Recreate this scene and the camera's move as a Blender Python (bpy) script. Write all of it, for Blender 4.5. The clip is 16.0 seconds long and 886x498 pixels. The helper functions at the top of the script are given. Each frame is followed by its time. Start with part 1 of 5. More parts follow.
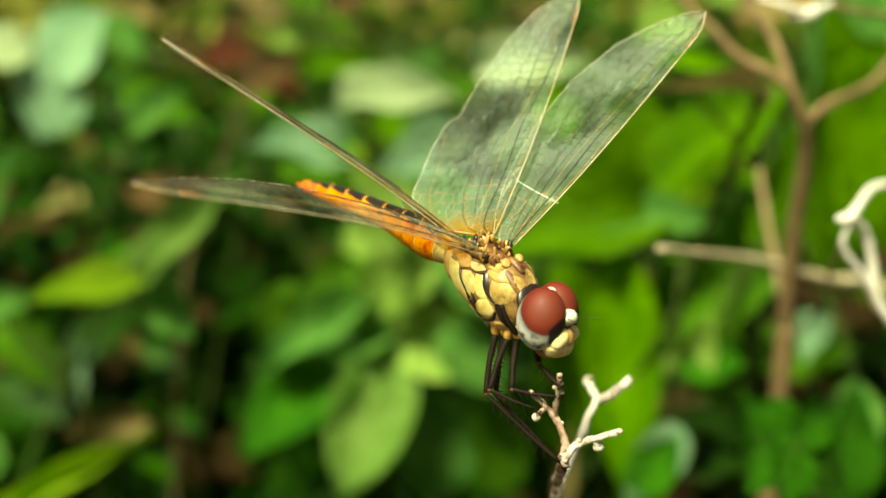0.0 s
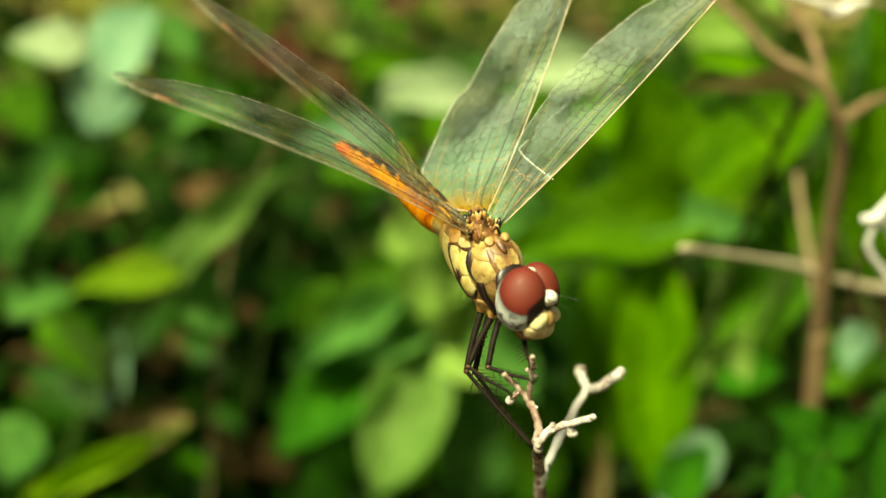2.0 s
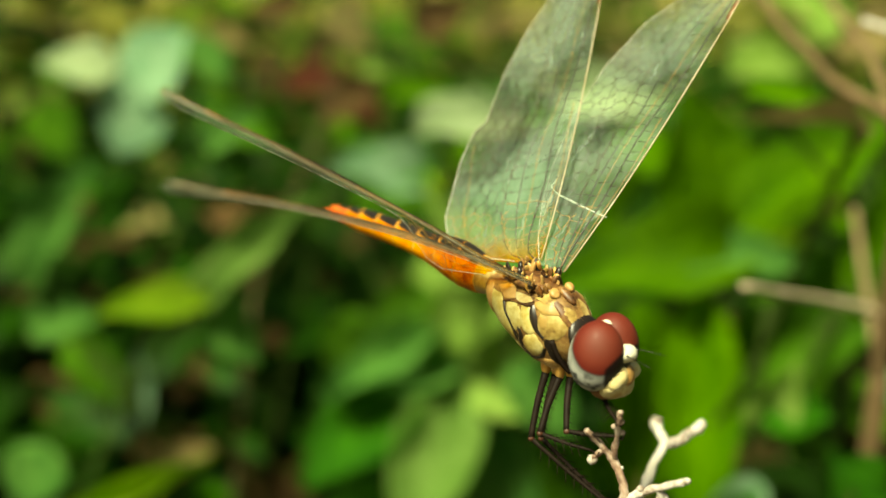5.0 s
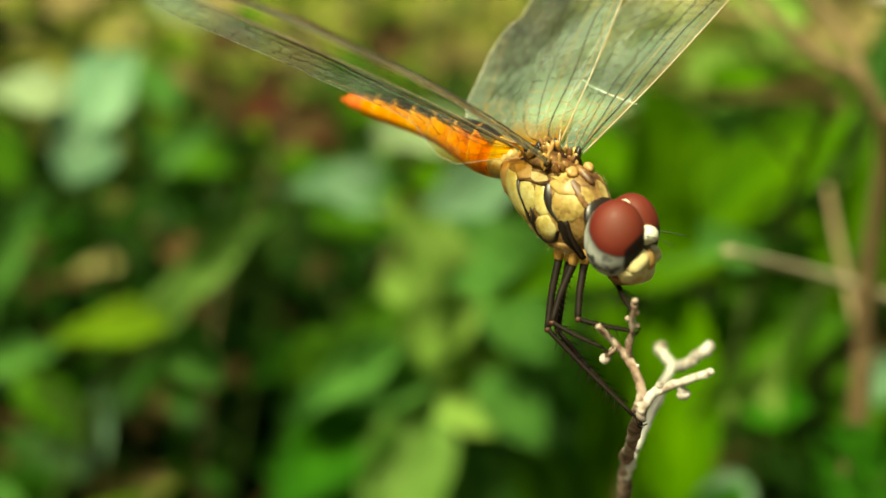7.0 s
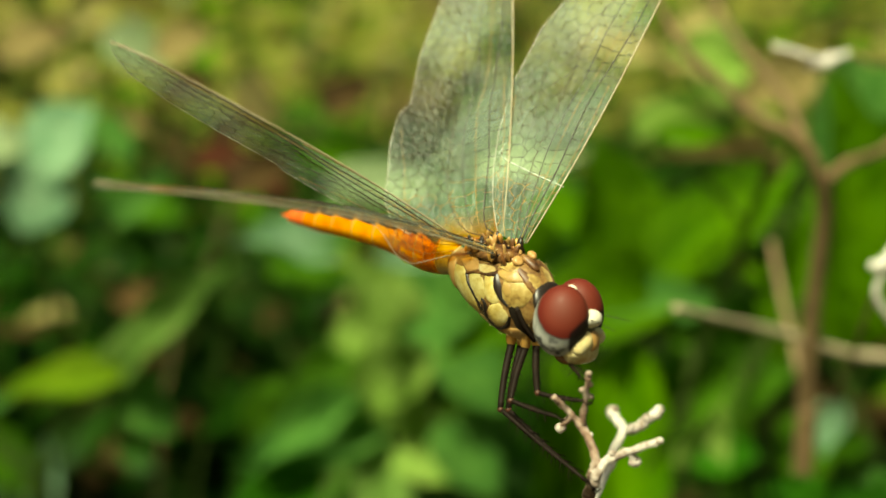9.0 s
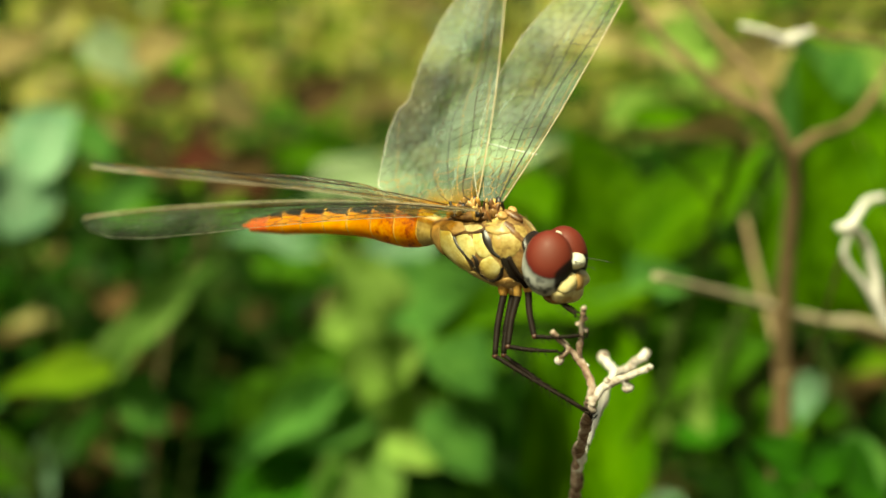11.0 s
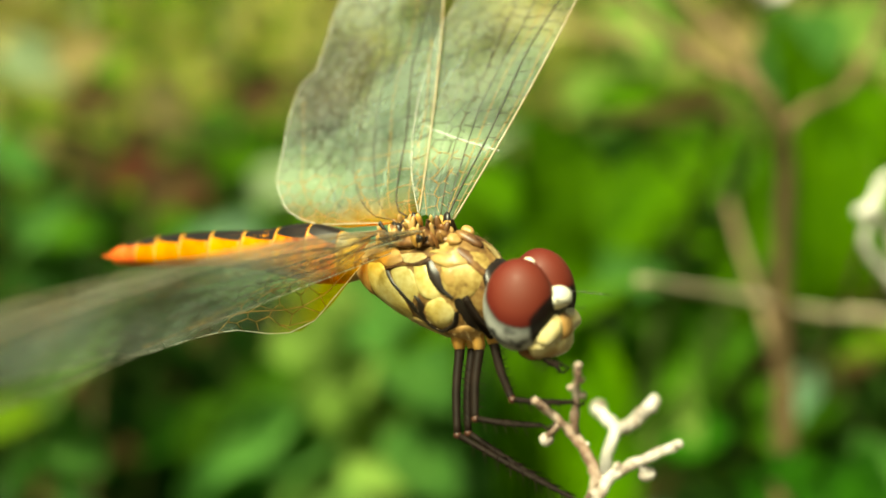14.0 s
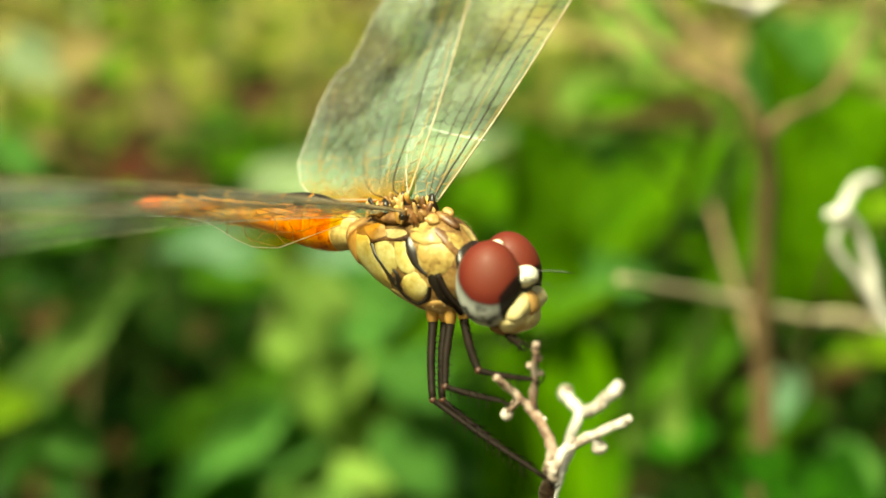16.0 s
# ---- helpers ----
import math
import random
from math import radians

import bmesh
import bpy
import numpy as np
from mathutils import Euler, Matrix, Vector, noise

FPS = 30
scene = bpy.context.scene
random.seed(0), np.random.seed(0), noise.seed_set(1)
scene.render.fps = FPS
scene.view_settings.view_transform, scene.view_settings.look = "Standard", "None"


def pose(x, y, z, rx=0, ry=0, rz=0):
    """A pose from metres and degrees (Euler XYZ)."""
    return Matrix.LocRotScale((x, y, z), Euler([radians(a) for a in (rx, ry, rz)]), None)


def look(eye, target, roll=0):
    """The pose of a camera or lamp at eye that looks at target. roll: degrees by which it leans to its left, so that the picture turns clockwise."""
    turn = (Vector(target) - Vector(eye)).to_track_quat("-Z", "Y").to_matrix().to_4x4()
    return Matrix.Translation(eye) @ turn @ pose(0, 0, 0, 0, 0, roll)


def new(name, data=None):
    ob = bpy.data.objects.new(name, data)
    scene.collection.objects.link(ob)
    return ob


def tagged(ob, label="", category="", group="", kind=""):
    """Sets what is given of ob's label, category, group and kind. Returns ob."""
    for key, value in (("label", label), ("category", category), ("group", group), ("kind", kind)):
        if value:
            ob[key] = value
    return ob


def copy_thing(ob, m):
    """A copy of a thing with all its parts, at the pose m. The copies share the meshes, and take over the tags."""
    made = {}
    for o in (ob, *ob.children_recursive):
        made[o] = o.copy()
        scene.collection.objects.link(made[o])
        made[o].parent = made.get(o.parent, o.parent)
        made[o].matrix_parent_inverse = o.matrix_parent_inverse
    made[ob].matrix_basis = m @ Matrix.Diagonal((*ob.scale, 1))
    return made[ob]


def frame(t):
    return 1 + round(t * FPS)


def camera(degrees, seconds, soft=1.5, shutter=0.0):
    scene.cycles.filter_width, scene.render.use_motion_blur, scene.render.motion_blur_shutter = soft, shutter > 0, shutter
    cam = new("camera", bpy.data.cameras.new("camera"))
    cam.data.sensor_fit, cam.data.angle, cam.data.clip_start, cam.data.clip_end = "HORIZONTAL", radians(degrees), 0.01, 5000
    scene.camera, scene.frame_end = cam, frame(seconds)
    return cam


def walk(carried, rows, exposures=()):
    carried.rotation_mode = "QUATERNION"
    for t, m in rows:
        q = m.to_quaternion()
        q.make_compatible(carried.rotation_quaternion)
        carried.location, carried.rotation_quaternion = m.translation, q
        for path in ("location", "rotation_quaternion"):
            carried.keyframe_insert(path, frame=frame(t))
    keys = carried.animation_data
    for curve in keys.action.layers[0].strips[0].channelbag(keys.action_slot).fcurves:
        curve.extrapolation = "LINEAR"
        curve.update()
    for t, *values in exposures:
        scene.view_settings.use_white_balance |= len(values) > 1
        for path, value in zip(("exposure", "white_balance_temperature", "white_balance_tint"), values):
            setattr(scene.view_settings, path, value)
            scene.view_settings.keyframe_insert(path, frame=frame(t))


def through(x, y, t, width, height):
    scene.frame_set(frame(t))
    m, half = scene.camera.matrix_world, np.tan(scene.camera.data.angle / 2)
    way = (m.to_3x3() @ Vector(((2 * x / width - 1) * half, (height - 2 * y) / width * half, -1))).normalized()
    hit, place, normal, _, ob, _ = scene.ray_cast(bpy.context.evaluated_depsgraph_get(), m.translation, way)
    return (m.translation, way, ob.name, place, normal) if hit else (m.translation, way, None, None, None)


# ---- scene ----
# ---- camera ----
cam = camera(42, 16.0, soft=1.6)
CAMERA_ROWS = [
    (0, 1e-05, 1e-05, 0.34002, 68.01, -0.013, 0.003),
    (0.5, 0.00029, -0.00086, 0.33825, 68.424, -0.031, 0.556),
    (1, 0.00413, -0.00387, 0.3371, 68.847, -0.099, 2.434),
    (1.5, 0.01178, -0.00711, 0.33738, 68.962, 0.461, 3.888),
    (2, 0.00633, 0.00105, 0.33701, 68.556, -0.207, 3.417),
    (2.5, 0.00976, -0.0012, 0.33628, 69.121, 0.702, 5.09),
    (3, 0.00929, -0.00342, 0.33198, 70.451, 0.803, 5.955),
    (3.5, 0.00728, 0.00112, 0.33579, 69.749, 0.264, 5.722),
    (6, 0.00097, 0.00952, 0.33206, 70.49, -0.608, 4.023),
    (6.5, 0.00164, 0.01033, 0.32509, 71.858, -0, 3.356),
    (7, -0.00043, 0.01036, 0.32374, 72.404, 0.418, 1.927),
    (7.5, 0.00164, 0.0116, 0.32344, 73.565, 0.657, 2.198),
    (8, -0.00354, 0.01223, 0.32541, 73.416, 0.418, 0.534),
    (8.5, -0.00078, 0.01204, 0.32675, 73.754, 0.455, 0.593),
    (9, -0.00108, 0.00755, 0.32673, 74.524, -0.211, -0.412),
    (11.5, -0.00344, -0.00021, 0.32502, 74.682, 1.19, -2.169),
    (12, -0.00253, 0.00442, 0.32873, 72.781, -0.148, -2.146),
    (12.5, -0.00289, 0.02485, 0.32154, 74.132, 2.374, -5.108),
    (13, -0.00542, 0.02555, 0.32157, 73.882, 2.397, -5.344),
    (13.5, -0.00253, 0.02503, 0.32147, 74.208, 2.503, -4.735),
    (14, -0.00081, 0.02381, 0.32075, 74.282, 3.844, -4.882),
    (14.5, -0.00287, 0.02412, 0.32198, 73.958, 2.857, -5.191),
    (15, -0.00041, 0.02282, 0.32216, 73.863, 3.282, -4.818),
    (15.5, -0.00034, 0.02029, 0.32047, 74.565, 2.953, -4.965),
    (16, 0.00031, 0.01954, 0.32086, 74.526, 3.038, -4.758),
]
# the camera darkens its picture a little, then brightens it towards the end
EXPOSURES = [(0.0, 1.06, 9200, -16), (3.5, 1.02, 9200, -16), (6.0, 0.80, 9200, -16), (7.0, 0.88, 9000, -16), (9.0, 0.66, 8900, -16), (11.5, 0.86, 8900, -16), (12.5, 0.80, 8800, -16), (14.0, 1.00, 8700, -16), (16.0, 1.18, 8700, -16)]
walk(cam, [(r[0], pose(*r[1:])) for r in CAMERA_ROWS], EXPOSURES)

# ---- light ----
world = bpy.data.worlds.new("sky")
scene.world = world
world.use_nodes = True
wn = world.node_tree.nodes
sky = wn.new("ShaderNodeTexSky")
sky.sky_type, sky.sun_disc = "NISHITA", False
sky.sun_elevation, sky.sun_rotation = radians(62), radians(218)
sky.dust_density, sky.ozone_density, sky.air_density = 6.0, 0.3, 1.0
world.node_tree.links.new(sky.outputs[0], wn["Background"].inputs[0])
wn["Background"].inputs[1].default_value = 0.034
sun = new("sun", bpy.data.lights.new("sun", "SUN"))
sun.data.energy, sun.data.angle, sun.data.color = 5.0, radians(16), (1.0, 0.95, 0.86)
sun.matrix_world = look((-0.40, -0.42, 1.2), (0, 0.1, 0))

# ---- materials ----


def ramp(nt, stops, factor):
    node = nt.nodes.new("ShaderNodeValToRGB")
    el = node.color_ramp.elements
    while len(el) < len(stops):
        el.new(0.5)
    for e, (p, c) in zip(el, stops):
        e.position, e.color = p, (*c, 1)
    nt.links.new(factor, node.inputs[0])
    return node.outputs[0]


def texture(nt, scale, detail=4.0, stretch=(1, 1, 1), rough=0.6, kind="noise"):
    co = nt.nodes.new("ShaderNodeTexCoord")
    mp = nt.nodes.new("ShaderNodeMapping")
    mp.inputs["Scale"].default_value = stretch
    nt.links.new(co.outputs["Object"], mp.inputs[0])
    if kind == "voronoi":
        tx = nt.nodes.new("ShaderNodeTexVoronoi")
        tx.feature = "DISTANCE_TO_EDGE"
        tx.inputs["Scale"].default_value = scale
        nt.links.new(mp.outputs[0], tx.inputs["Vector"])
        return tx.outputs["Distance"]
    tx = nt.nodes.new("ShaderNodeTexNoise")
    tx.inputs["Scale"].default_value, tx.inputs["Detail"].default_value = scale, detail
    tx.inputs["Roughness"].default_value = rough
    nt.links.new(mp.outputs[0], tx.inputs["Vector"])
    return tx.outputs[0]


def math_node(nt, op, a, b):
    m = nt.nodes.new("ShaderNodeMath")
    m.operation = op
    for k, v in enumerate((a, b)):
        if isinstance(v, (int, float)):
            m.inputs[k].default_value = v
        else:
            nt.links.new(v, m.inputs[k])
    return m.outputs[0]


def blend(nt, factor, a, b, how="MIX"):
    m = nt.nodes.new("ShaderNodeMix")
    m.data_type, m.blend_type = "RGBA", how
    if isinstance(factor, (int, float)):
        m.inputs[0].default_value = factor
    else:
        nt.links.new(factor, m.inputs[0])
    for k, v in ((6, a), (7, b)):
        if isinstance(v, tuple):
            m.inputs[k].default_value = (*v, 1)
        else:
            nt.links.new(v, m.inputs[k])
    return m.outputs[2]


def surface(name, stops, scale, rough=0.5, bump=0.0, bump_scale=None, stretch=(1, 1, 1), sheen=0.0, through=0.0, coat=0.0, specular=0.5, vary=0.0):
    """A procedural surface: two scales of noise over a ramp of colours, with relief."""
    mat = bpy.data.materials.new(name)
    mat.use_nodes = True
    nt = mat.node_tree
    bsdf = nt.nodes["Principled BSDF"]
    big = texture(nt, scale, 3.0, stretch)
    fine = texture(nt, scale * 6, 5.0, stretch)
    mixed = math_node(nt, "ADD", math_node(nt, "MULTIPLY", big, 0.7), math_node(nt, "MULTIPLY", fine, 0.3))
    colour = ramp(nt, stops, mixed)
    if vary:
        info = nt.nodes.new("ShaderNodeObjectInfo")
        hsv = nt.nodes.new("ShaderNodeHueSaturation")
        nt.links.new(math_node(nt, "ADD", math_node(nt, "MULTIPLY", info.outputs["Random"], vary), 1 - vary / 2), hsv.inputs["Value"])
        nt.links.new(colour, hsv.inputs["Color"])
        colour = hsv.outputs[0]
    nt.links.new(colour, bsdf.inputs["Base Color"])
    bsdf.inputs["Roughness"].default_value = rough
    bsdf.inputs["Specular IOR Level"].default_value = specular
    bsdf.inputs["Coat Weight"].default_value = coat
    bsdf.inputs["Sheen Weight"].default_value = sheen
    if bump:
        b = nt.nodes.new("ShaderNodeBump")
        b.inputs["Strength"].default_value, b.inputs["Distance"].default_value = bump, 0.1 / (bump_scale or scale * 5)
        nt.links.new(texture(nt, bump_scale or scale * 5, 5.0, stretch), b.inputs["Height"])
        nt.links.new(b.outputs[0], bsdf.inputs["Normal"])
    if through:
        tr = nt.nodes.new("ShaderNodeBsdfTranslucent")
        nt.links.new(colour, tr.inputs[0])
        mx = nt.nodes.new("ShaderNodeMixShader")
        mx.inputs[0].default_value = through
        nt.links.new(bsdf.outputs[0], mx.inputs[1])
        nt.links.new(tr.outputs[0], mx.inputs[2])
        nt.links.new(mx.outputs[0], nt.nodes["Material Output"].inputs[0])
    return mat


def axis_value(nt, axis):
    co = nt.nodes.new("ShaderNodeTexCoord")
    sp = nt.nodes.new("ShaderNodeSeparateXYZ")
    nt.links.new(co.outputs["Object"], sp.inputs[0])
    return sp.outputs[axis]


def eye_material():
    """Compound eye: red-brown cap over a grey lower half with dark flecks."""
    mat = bpy.data.materials.new("compound_eye")
    mat.use_nodes = True
    nt = mat.node_tree
    bsdf = nt.nodes["Principled BSDF"]
    z = math_node(nt, "MULTIPLY", axis_value(nt, 2), 1000.0)
    x = math_node(nt, "MULTIPLY", axis_value(nt, 0), 1000.0)
    dx = math_node(nt, "MULTIPLY", math_node(nt, "SUBTRACT", x, 0.45), 1 / 1.85)
    dz = math_node(nt, "MULTIPLY", math_node(nt, "SUBTRACT", z, 1.02), 1 / 1.82)
    cap = math_node(nt, "SQRT", math_node(nt, "ADD", math_node(nt, "MULTIPLY", dx, dx), math_node(nt, "MULTIPLY", dz, dz)), 0.0)
    cap = math_node(nt, "ADD", cap, math_node(nt, "MULTIPLY", math_node(nt, "SUBTRACT", texture(nt, 900, 2.0), 0.5), 0.16))
    level = math_node(nt, "MULTIPLY", cap, 0.5)
    tone = ramp(nt, [(0.0, (0.13, 0.028, 0.016)), (0.3, (0.13, 0.018, 0.009)), (0.47, (0.10, 0.007, 0.004)), (0.50, (0.06, 0.02, 0.018)), (0.53, (0.16, 0.17, 0.16)), (0.62, (0.36, 0.37, 0.35)), (1.0, (0.52, 0.52, 0.48))], level)
    fleck = ramp(nt, [(0.51, (1, 1, 1)), (0.60, (0.14, 0.14, 0.15))], texture(nt, 900, 1.5))
    low = ramp(nt, [(0.51, (0, 0, 0)), (0.55, (1, 1, 1))], level)
    front = math_node(nt, "SUBTRACT", math_node(nt, "MULTIPLY", math_node(nt, "SUBTRACT", x, 0.88), 2.0), math_node(nt, "MULTIPLY", math_node(nt, "MAXIMUM", z, -0.4), 1.3))
    edge = ramp(nt, [(0.62, (1, 1, 1)), (0.95, (0.06, 0.05, 0.05))], front)
    both = blend(nt, low, tone, blend(nt, 1.0, tone, fleck, "MULTIPLY"))
    nt.links.new(blend(nt, 1.0, both, edge, "MULTIPLY"), bsdf.inputs["Base Color"])
    bsdf.inputs["Roughness"].default_value = 0.62
    bsdf.inputs["Specular IOR Level"].default_value = 0.3
    bsdf.inputs["Coat Weight"].default_value = 0.02
    bsdf.inputs["Coat Roughness"].default_value = 0.25
    b = nt.nodes.new("ShaderNodeBump")
    b.inputs["Strength"].default_value, b.inputs["Distance"].default_value = 0.15, 0.00002
    nt.links.new(texture(nt, 16000, kind="voronoi"), b.inputs["Height"])
    nt.links.new(b.outputs[0], bsdf.inputs["Normal"])
    return mat


def membrane_material(name, amber, sheen_haze, smoky=False, tint=(0.93, 0.96, 0.92)):
    """Wing skin, milky with pale grain, painted sky sheen and glint streaks; amber: how far the amber stain reaches out
    along the span, in metres; smoky: a clear smoky spot in mid wing.
    """
    mat = bpy.data.materials.new(name)
    mat.use_nodes = True
    nt = mat.node_tree
    nt.nodes.remove(nt.nodes["Principled BSDF"])
    clear = nt.nodes.new("ShaderNodeBsdfTransparent")
    gloss = nt.nodes.new("ShaderNodeBsdfGlossy")
    gloss.inputs["Roughness"].default_value = 0.38
    gloss.inputs[0].default_value = (0.92, 0.97, 0.93, 1)
    edge = math_node(nt, "ADD", axis_value(nt, 0), math_node(nt, "MULTIPLY", math_node(nt, "SUBTRACT", texture(nt, 500, 3.0), 0.5), 0.002))
    near = math_node(nt, "MINIMUM", 1.0, math_node(nt, "MAXIMUM", math_node(nt, "MULTIPLY", math_node(nt, "SUBTRACT", amber, edge), 420.0), 0.0))
    # the smoky spot, with a ragged rim
    dx = math_node(nt, "MULTIPLY", math_node(nt, "SUBTRACT", axis_value(nt, 0), 0.0112), 1 / 0.0052)
    dy = math_node(nt, "MULTIPLY", math_node(nt, "SUBTRACT", axis_value(nt, 1), -0.0068), 1 / 0.0036)
    away = math_node(nt, "SQRT", math_node(nt, "ADD", math_node(nt, "MULTIPLY", dx, dx), math_node(nt, "MULTIPLY", dy, dy)), 0.0)
    away = math_node(nt, "ADD", away, math_node(nt, "MULTIPLY", math_node(nt, "SUBTRACT", texture(nt, 380, 4.0), 0.5), 1.1))
    spot = math_node(nt, "MULTIPLY", ramp(nt, [(0.72, (1, 1, 1)), (1.0, (0, 0, 0))], away), 1.0 if smoky else 0.0)
    tint = blend(nt, spot, tint, (0.50, 0.46, 0.42))
    nt.links.new(blend(nt, near, tint, (0.96, 0.66, 0.08)), clear.inputs[0])
    bump = nt.nodes.new("ShaderNodeBump")
    bump.inputs["Strength"].default_value, bump.inputs["Distance"].default_value = 0.8, 0.00015
    h = math_node(nt, "ADD", math_node(nt, "MULTIPLY", texture(nt, 1400, 3.0), 0.5), texture(nt, 1500, kind="voronoi"))
    nt.links.new(h, bump.inputs["Height"])
    nt.links.new(bump.outputs[0], gloss.inputs["Normal"])
    fr = nt.nodes.new("ShaderNodeFresnel")
    fr.inputs[0].default_value = 1.5
    nt.links.new(bump.outputs[0], fr.inputs["Normal"])
    amount = math_node(nt, "ADD", math_node(nt, "MULTIPLY", fr.outputs[0], 0.04), math_node(nt, "MULTIPLY", texture(nt, 420, 4.0), 0.015))
    m1 = nt.nodes.new("ShaderNodeMixShader")
    nt.links.new(math_node(nt, "MINIMUM", amount, 0.06), m1.inputs[0])
    nt.links.new(clear.outputs[0], m1.inputs[1])
    nt.links.new(gloss.outputs[0], m1.inputs[2])
    # painted sky sheen: broad clouds, fine grain, short bright glint streaks along the span
    clouds = math_node(nt, "ADD", math_node(nt, "MULTIPLY", texture(nt, 150, 2.0), 0.75), math_node(nt, "MULTIPLY", texture(nt, 2400, 3.0, (0.45, 1, 1)), 0.25))
    low = sheen_haze * 0.08
    haze = ramp(nt, [(0.42, (low, low, low)), (0.62, (sheen_haze, sheen_haze, sheen_haze))], clouds)
    streaks = ramp(nt, [(0.64, (0, 0, 0)), (0.72, (1, 1, 1))], texture(nt, 1300, 3.0, (0.25, 1, 1)))
    haze = math_node(nt, "ADD", haze, math_node(nt, "MULTIPLY", streaks, sheen_haze * 0.9))
    haze = math_node(nt, "MULTIPLY", haze, math_node(nt, "SUBTRACT", 1.0, math_node(nt, "MULTIPLY", spot, 0.72)))
    haze = math_node(nt, "ADD", haze, math_node(nt, "MULTIPLY", near, 0.09))
    m2 = nt.nodes.new("ShaderNodeMixShader")
    nt.links.new(haze, m2.inputs[0])
    nt.links.new(m1.outputs[0], m2.inputs[1])
    milk = nt.nodes.new("ShaderNodeBsdfTranslucent")
    haze_diffuse = nt.nodes.new("ShaderNodeBsdfDiffuse")
    for node in (milk, haze_diffuse):
        nt.links.new(blend(nt, near, (0.62, 0.80, 0.68), (0.90, 0.42, 0.02)), node.inputs[0])
    both = nt.nodes.new("ShaderNodeMixShader")
    nt.links.new(milk.outputs[0], both.inputs[1])
    nt.links.new(haze_diffuse.outputs[0], both.inputs[2])
    nt.links.new(both.outputs[0], m2.inputs[2])
    nt.links.new(m2.outputs[0], nt.nodes["Material Output"].inputs[0])
    return mat


def leaf_material(name, dark, light, through=0.35, scale=2.6, veined=True):
    """Leaf: a pale midrib and side veins over blotched colour, quilted, with light coming through."""
    mat = surface(name, [(0.34, dark), (0.66, light)], scale, rough=0.5, bump=0.5, bump_scale=scale * 4, through=through, vary=0.5, specular=0.06)
    if veined:
        nt = mat.node_tree
        bsdf = nt.nodes["Principled BSDF"]
        colour = bsdf.inputs["Base Color"].links[0].from_socket
        across = math_node(nt, "ABSOLUTE", axis_value(nt, 1), 0.0)
        rib = math_node(nt, "MAXIMUM", math_node(nt, "SUBTRACT", 1.0, math_node(nt, "MULTIPLY", across, 24.0)), 0.0)
        along = math_node(nt, "SUBTRACT", axis_value(nt, 0), math_node(nt, "MULTIPLY", across, 0.7))
        side = math_node(nt, "POWER", math_node(nt, "ABSOLUTE", math_node(nt, "SINE", math_node(nt, "MULTIPLY", along, 28.0), 0.0), 0.0), 9.0)
        vein = math_node(nt, "MINIMUM", math_node(nt, "ADD", math_node(nt, "MULTIPLY", rib, 0.35), math_node(nt, "MULTIPLY", side, 0.12)), 0.5)
        pale = tuple(min(0.8, c * 1.5 + 0.01) for c in light)
        nt.links.new(blend(nt, vein, colour, pale), bsdf.inputs["Base Color"])
    return mat


EYE = eye_material()
CREAM = surface("cream_face", [(0.34, (0.468, 0.296, 0.101)), (0.48, (0.624, 0.515, 0.25)), (0.64, (0.686, 0.624, 0.406))], 600, rough=0.35, bump=0.15, coat=0.2)
WHITE = surface("white_frons", [(0.3, (0.636, 0.602, 0.447)), (0.7, (0.722, 0.705, 0.602))], 700, rough=0.4, bump=0.1)
BLACK = surface("black_chitin", [(0.3, (0.006, 0.005, 0.004)), (0.7, (0.022, 0.014, 0.01))], 900, rough=0.38, bump=0.2)
BROWN = surface("brown_chitin", [(0.3, (0.10, 0.035, 0.012)), (0.7, (0.26, 0.11, 0.03))], 800, rough=0.4, bump=0.2)
TAN = surface("tan_chitin", [(0.3, (0.374, 0.187, 0.0546)), (0.7, (0.515, 0.328, 0.125))], 800, rough=0.42, bump=0.2)
YELLOW = surface("yellow_thorax", [(0.36, (0.117, 0.0546, 0.0156)), (0.46, (0.328, 0.218, 0.0585)), (0.6, (0.515, 0.398, 0.148))], 600, rough=0.45, bump=0.55, bump_scale=1600, sheen=0.1)
DARK = surface("thorax_seam", [(0.35, (0.03, 0.012, 0.005)), (0.5, (0.12, 0.05, 0.016)), (0.65, (0.30, 0.16, 0.05))], 600, rough=0.45, bump=0.3)
PALE = surface("pale_yellow_plate", [(0.34, (0.328, 0.211, 0.0546)), (0.43, (0.515, 0.39, 0.109)), (0.58, (0.647, 0.562, 0.25))], 620, rough=0.42, bump=0.55, bump_scale=1600, coat=0.08)
BASE = surface("brown_yellow_thorax", [(0.36, (0.08, 0.035, 0.012)), (0.5, (0.24, 0.13, 0.04)), (0.64, (0.42, 0.28, 0.10))], 700, rough=0.5, bump=0.4)
OLIVE = surface("smoky_patch", [(0.3, (0.30, 0.18, 0.05)), (0.7, (0.46, 0.31, 0.10))], 500, rough=0.42, bump=0.2)
ORANGE = surface("orange_abdomen", [(0.34, (0.74, 0.182, 0.0015)), (0.5, (0.817, 0.28, 0.004)), (0.66, (0.834, 0.399, 0.0125))], 330, rough=0.38, bump=0.2, bump_scale=2500, through=0.25)
RUST = surface("rusty_orange_abdomen", [(0.38, (0.292, 0.035, 0.002)), (0.47, (0.705, 0.182, 0.003)), (0.6, (0.817, 0.35, 0.01))], 800, rough=0.38, bump=0.2, bump_scale=2500, through=0.2)
RED = surface("red_tip", [(0.3, (0.62, 0.07, 0.01)), (0.7, (0.80, 0.18, 0.03))], 500, rough=0.4, bump=0.2)
